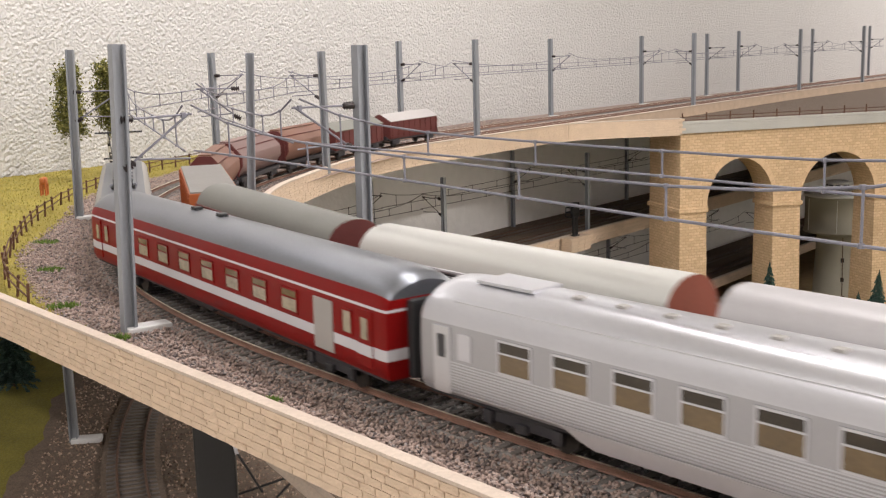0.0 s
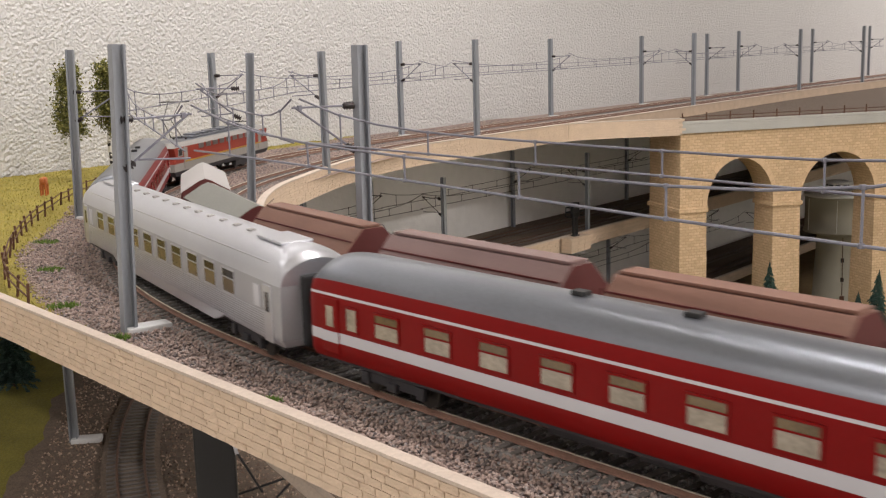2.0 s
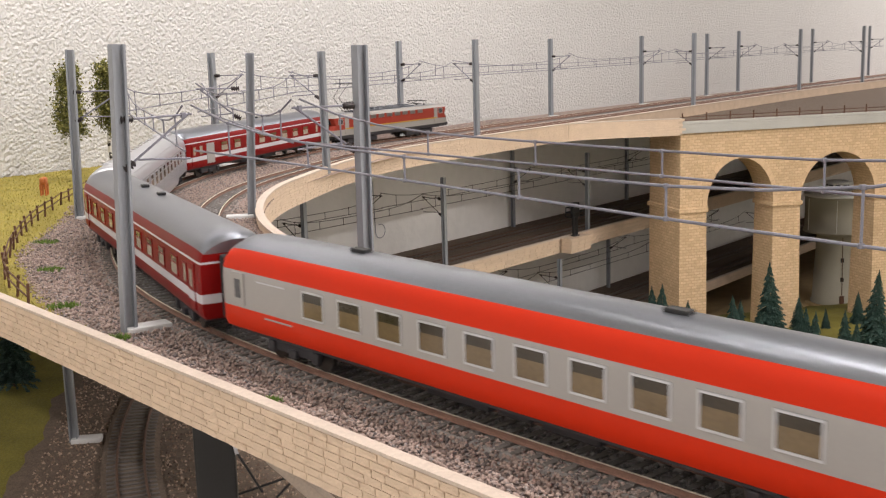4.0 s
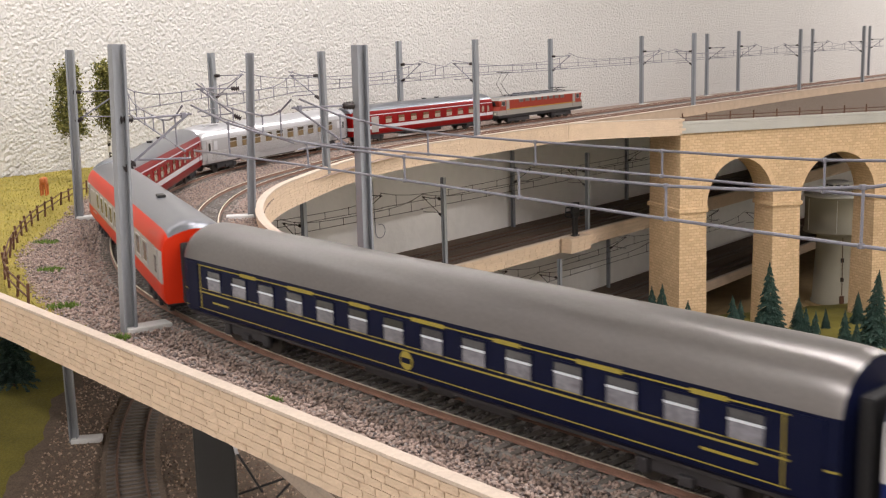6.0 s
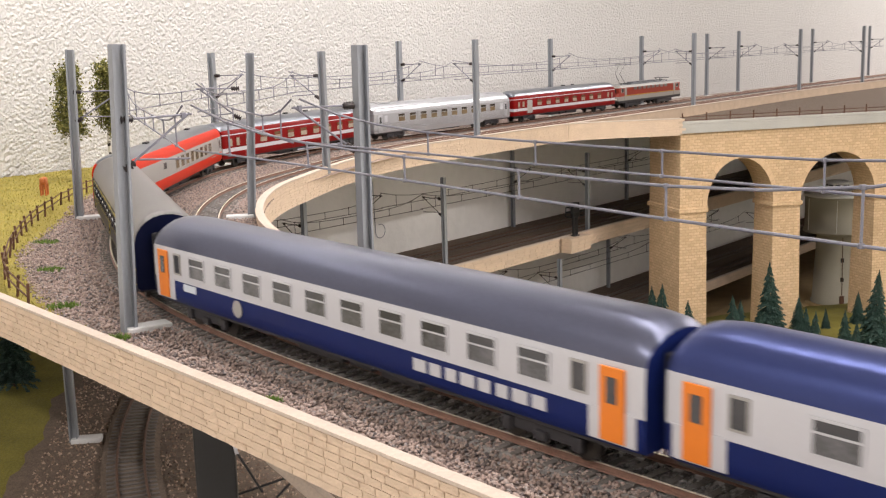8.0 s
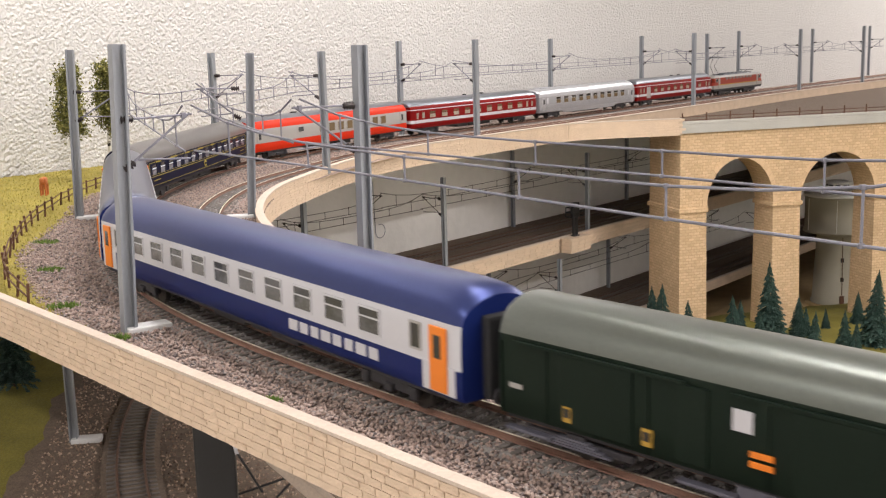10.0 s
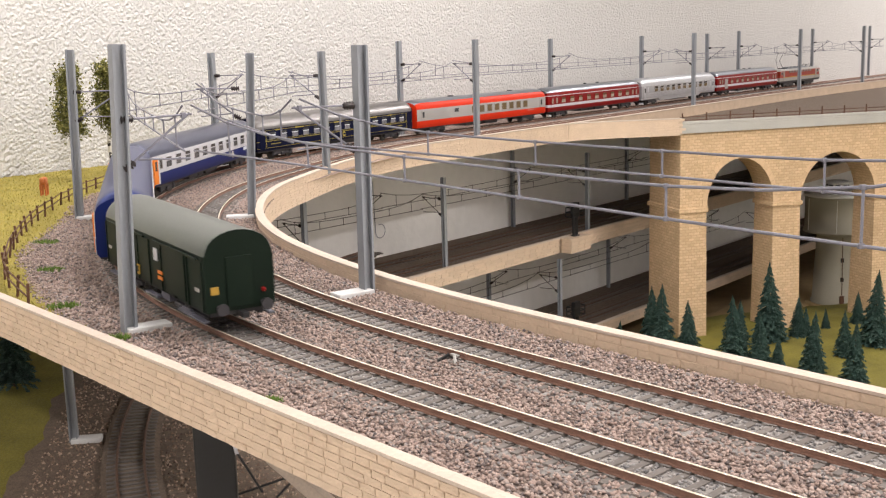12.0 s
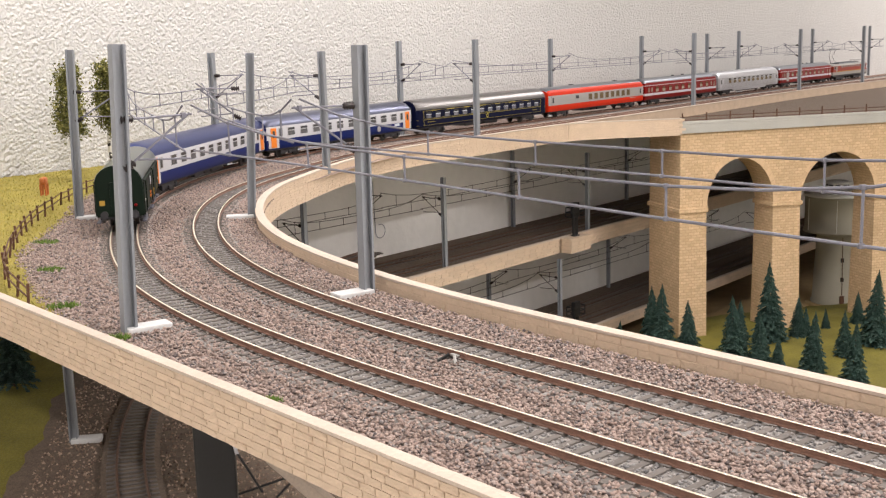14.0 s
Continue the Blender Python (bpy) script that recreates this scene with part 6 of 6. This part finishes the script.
def wagon_arched(L, body_m, roof_m, end_m, label, lined=False):
    root = tagged(thing("covered_wagon"), label, "wagon", "freight train")
    prof = [(0.0150, 0.0110), (0.0155, 0.0125), (0.0155, 0.0250), (0.0155, 0.0300), (0.0152, 0.0312), (0.0146, 0.0345), (0.0130, 0.0380), (0.0105, 0.0408), (0.0075, 0.0427), (0.0040, 0.0438), (0.0, 0.0441)]
    idx = [0, 0, 0, 0, 1, 1, 1, 1, 1, 1]
    vehicle_shell(root, L, prof, [body_m, roof_m, end_m], idx, round_end=0.001)
    for s in (-1, 1):
        bm = None
        for k in range(13):
            bm = box(0.0008, 0.0007, 0.0185, (-L * 0.46 + k * L * 0.92 / 12, s * 0.0156, 0.0210), 0, bm)
        part("rib", bm, body_m, root)
        bm = box(L * 0.99, 0.0010, 0.0010, (0, s * 0.0156, 0.0312))
        box(L * 0.99, 0.0010, 0.0008, (0, s * 0.0152, 0.0335), 0, bm)
        part("roof_gutter", bm, WHITE if lined else body_m, root)
        if lined:
            # thin dark lines drawn just below the two gutter strips
            part("gutter_line", box(L * 0.985, 0.0009, 0.0007, (0, s * 0.0157, 0.0301)), UNDER, root, "dark line below the roof gutter")
            part("gutter_line", box(L * 0.985, 0.0009, 0.0006, (0, s * 0.0156, 0.0322)), UNDER, root, "dark line below the roof gutter")
    wagon_base(root, L)
    return root


def wagon_open(L):
    root = tagged(thing("covered_open_wagon"), "orange-brown high-sided wagon under a flat grey cover", "wagon", "freight train")
    bm = box(L, 0.0300, 0.0245, (0, 0, 0.0240), 0.0004)
    part("body", bm, RUSTY_W, root)
    part("load_cover", box(L * 0.985, 0.0285, 0.0014, (0, 0, 0.0366), 0.0005), TARP_W, root, "flat dull grey cover")
    for s in (-1, 1):
        bm = None
        for k in range(12):
            bm = box(0.0012, 0.0012, 0.0230, (-L * 0.47 + k * L * 0.94 / 11, s * 0.0153, 0.0237), 0.0002, bm)
        part("rib", bm, RUSTY_W, root)
        part("top_rim", box(L * 1.0, 0.0014, 0.0016, (0, s * 0.0150, 0.0330), 0.0003), RUSTY_W, root)
    wagon_base(root, L)
    return root


def wagon_hopper(L, tone, label):
    root = tagged(thing("hopper_wagon"), label, "wagon", "freight train")
    prof = [(0.0090, 0.0130), (0.0100, 0.0135), (0.0152, 0.0215), (0.0155, 0.0225), (0.0155, 0.0300), (0.0150, 0.0312), (0.0062, 0.0405), (0.0055, 0.0412), (0.0, 0.0415)]
    idx = [0] * 8
    vehicle_shell(root, L, prof, [tone, OXIDE_W], idx, round_end=0.001)
    part("roof_walk", box(L * 0.97, 0.0095, 0.0012, (0, 0, 0.0421), 0.0004), tone, root)
    for s in (-1, 1):
        part("roof_ledge", box(L * 0.98, 0.0007, 0.0007, (0, s * 0.0107, 0.0362), 0), OXIDE_W, root)
    for e in (-1, 1):
        bm = None
        for sy in (-1, 1):
            bm = box(0.0012, 0.0014, 0.0180, (e * (L / 2 + 0.0002), sy * 0.0110, 0.0220), 0.0003, bm)
        part("end_post", bm, OXIDE_W, root)
    wagon_base(root, L)
    return root


def wagon_gable(L, body_m, roof_m, label):
    root = tagged(thing("gabled_wagon"), label, "wagon", "freight train")
    prof = [(0.0145, 0.0110), (0.0150, 0.0120), (0.0150, 0.0200), (0.0150, 0.0300), (0.0156, 0.0304), (0.0156, 0.0312), (0.0120, 0.0332), (0.0040, 0.0378), (0.0, 0.0392)]
    idx = [0, 0, 0, 0, 1, 1, 1, 1]
    vehicle_shell(root, L, prof, [body_m, roof_m, body_m], idx, round_end=0.0008)
    for s in (-1, 1):
        bm = None
        for k in range(9):
            bm = box(0.0009, 0.0008, 0.0175, (-L * 0.46 + k * L * 0.92 / 8, s * 0.0151, 0.0208), 0, bm)
        part("rib", bm, body_m, root)
    wagon_base(root, L)
    return root


def finish_coach(root, L):
    underframe(root, L)
    for x in (-L * 0.355, L * 0.355):
        bogie(root, x)
    gangway(root, L / 2)
    return root


# offsets of the gaps along the outer track at the clip's start, front to rear
GAPS = [0.5241, 0.2182, -0.0862, -0.3840, -0.6940, -1.0066, -1.2965, -1.6046]
GAP_WIDTHS = [0.0095, 0.0095, 0.0090, 0.0070, 0.0085, 0.0100, 0.0045, 0.0095]
LOCO_L, VAN_L = 0.232, 0.1475


def passenger_train():
    cars = [(locomotive(LOCO_L), GAPS[0] + 0.005 + LOCO_L / 2, LOCO_L)]
    builders = [lambda L: coach_red(L, True), coach_silver, lambda L: coach_red(L, False), coach_orange, coach_navy, lambda L: coach_blue(L, True), lambda L: coach_blue(L, False)]
    for make, a, b, wa, wb in zip(builders, GAPS, GAPS[1:], GAP_WIDTHS, GAP_WIDTHS[1:]):
        front, rear = a - wa / 2, b + wb / 2
        L = front - rear
        cars.append((finish_coach(make(L), L), (front + rear) / 2, L))
    cars.append((luggage_van(VAN_L), GAPS[-1] - 0.006 - VAN_L / 2, VAN_L))
    return cars


W_GAPS = [0.075, 0.254, 0.434, 0.625, 0.800, 0.908, 1.030, 1.145, 1.283, 1.408]


def freight_train():
    out = []
    makers = [lambda L: wagon_arched(L, GREY_W, GREY_W, GREY_W, "pale grey sliding-wall wagon with silver roof", True),
              lambda L: wagon_arched(L, GREY_W, WHITE_ROOF_W, BROWN_W, "silver wagon with cream arched roof and red ends", True),
              lambda L: wagon_arched(L, OXIDE_W, ROOF_W, OXIDE_W, "dark red covered wagon with grey arched roof"),
              wagon_open,
              lambda L: wagon_hopper(L, HOPPER_W, "dusty brown hopper wagon with sloping roof flaps"),
              lambda L: wagon_hopper(L, HOPPER_PINK, "pinkish brown hopper wagon with sloping roof flaps"),
              lambda L: wagon_hopper(L, HOPPER_W, "dusty brown hopper wagon with sloping roof flaps"),
              lambda L: wagon_gable(L, OXIDE_W, DARK_ROOF_W, "dark red boxcar with dark weathered gable roof"),
              lambda L: wagon_gable(L, OXIDE_W, PALE_ROOF_W, "dark brown boxcar with pale grey gable roof")]
    for make, a, b in zip(makers, W_GAPS, W_GAPS[1:]):
        L = b - a - 0.019
        out.append((make(L), (a + b) / 2 + 0.0045, L))
    return out


DARK_ROOF_W = mat("dark_weathered_wagon_roof", (0.19, 0.19, 0.168), 0.5, var=0.18, scale=25)
PALE_ROOF_W = mat("pale_grey_wagon_roof", (0.42, 0.40, 0.39), 0.45, var=0.1, scale=25)
HOPPER_PINK = mat("faded_pink_brown_hopper", (0.20, 0.125, 0.115), 0.5, var=0.12, scale=35)
PASSENGER = passenger_train()
FREIGHT = freight_train()

# how far the passenger train has run, second by second
RUN = [(0.0, 0.0), (0.5, 0.0940), (1.0, 0.1850), (1.5, 0.2750), (2.0, 0.3640), (2.5, 0.4570), (3.0, 0.5485), (5.5, 0.979), (6.5, 1.157), (7.5, 1.314), (8.0, 1.416), (10.5, 1.872), (11.0, 1.9515), (12.5, 2.189), (14.0, 2.421)]
FREIGHT_SPEED = 0.3035


def ran(t):
    """Smooth interpolation of RUN (cubic through the knots)."""
    ts, ds = [r[0] for r in RUN], [r[1] for r in RUN]
    n = len(ts)
    sl = [(ds[i + 1] - ds[i]) / (ts[i + 1] - ts[i]) for i in range(n - 1)]
    tan = [sl[0]] + [(sl[i - 1] * (ts[i + 1] - ts[i]) + sl[i] * (ts[i] - ts[i - 1])) / (ts[i + 1] - ts[i - 1]) for i in range(1, n - 1)] + [sl[-1]]
    i = max(0, min(n - 2, int(np.searchsorted(ts, t, side="right")) - 1))
    h = ts[i + 1] - ts[i]
    u = (t - ts[i]) / h
    return (2 * u ** 3 - 3 * u ** 2 + 1) * ds[i] + (u ** 3 - 2 * u ** 2 + u) * h * tan[i] + (3 * u ** 2 - 2 * u ** 3) * ds[i + 1] + (u ** 3 - u ** 2) * h * tan[i + 1]


def on_track(line, s, L, back=False):
    a, b = line.at(s + 0.36 * L), line.at(s - 0.36 * L)
    th = math.atan2(a[1] - b[1], a[0] - b[0])
    return Matrix.Translation(((a[0] + b[0]) / 2, (a[1] + b[1]) / 2, 0.0)) @ Matrix.Rotation(th + (math.pi if back else 0), 4, "Z")


def motions():
    times = [k * 0.25 for k in range(57)]
    for ob, s, L in PASSENGER:
        walk(ob, [(t, on_track(OUTER, s + ran(t), L)) for t in times])
    for ob, s, L in FREIGHT:
        walk(ob, [(t, on_track(INNER, s - FREIGHT_SPEED * t, L, True)) for t in times])


motions()
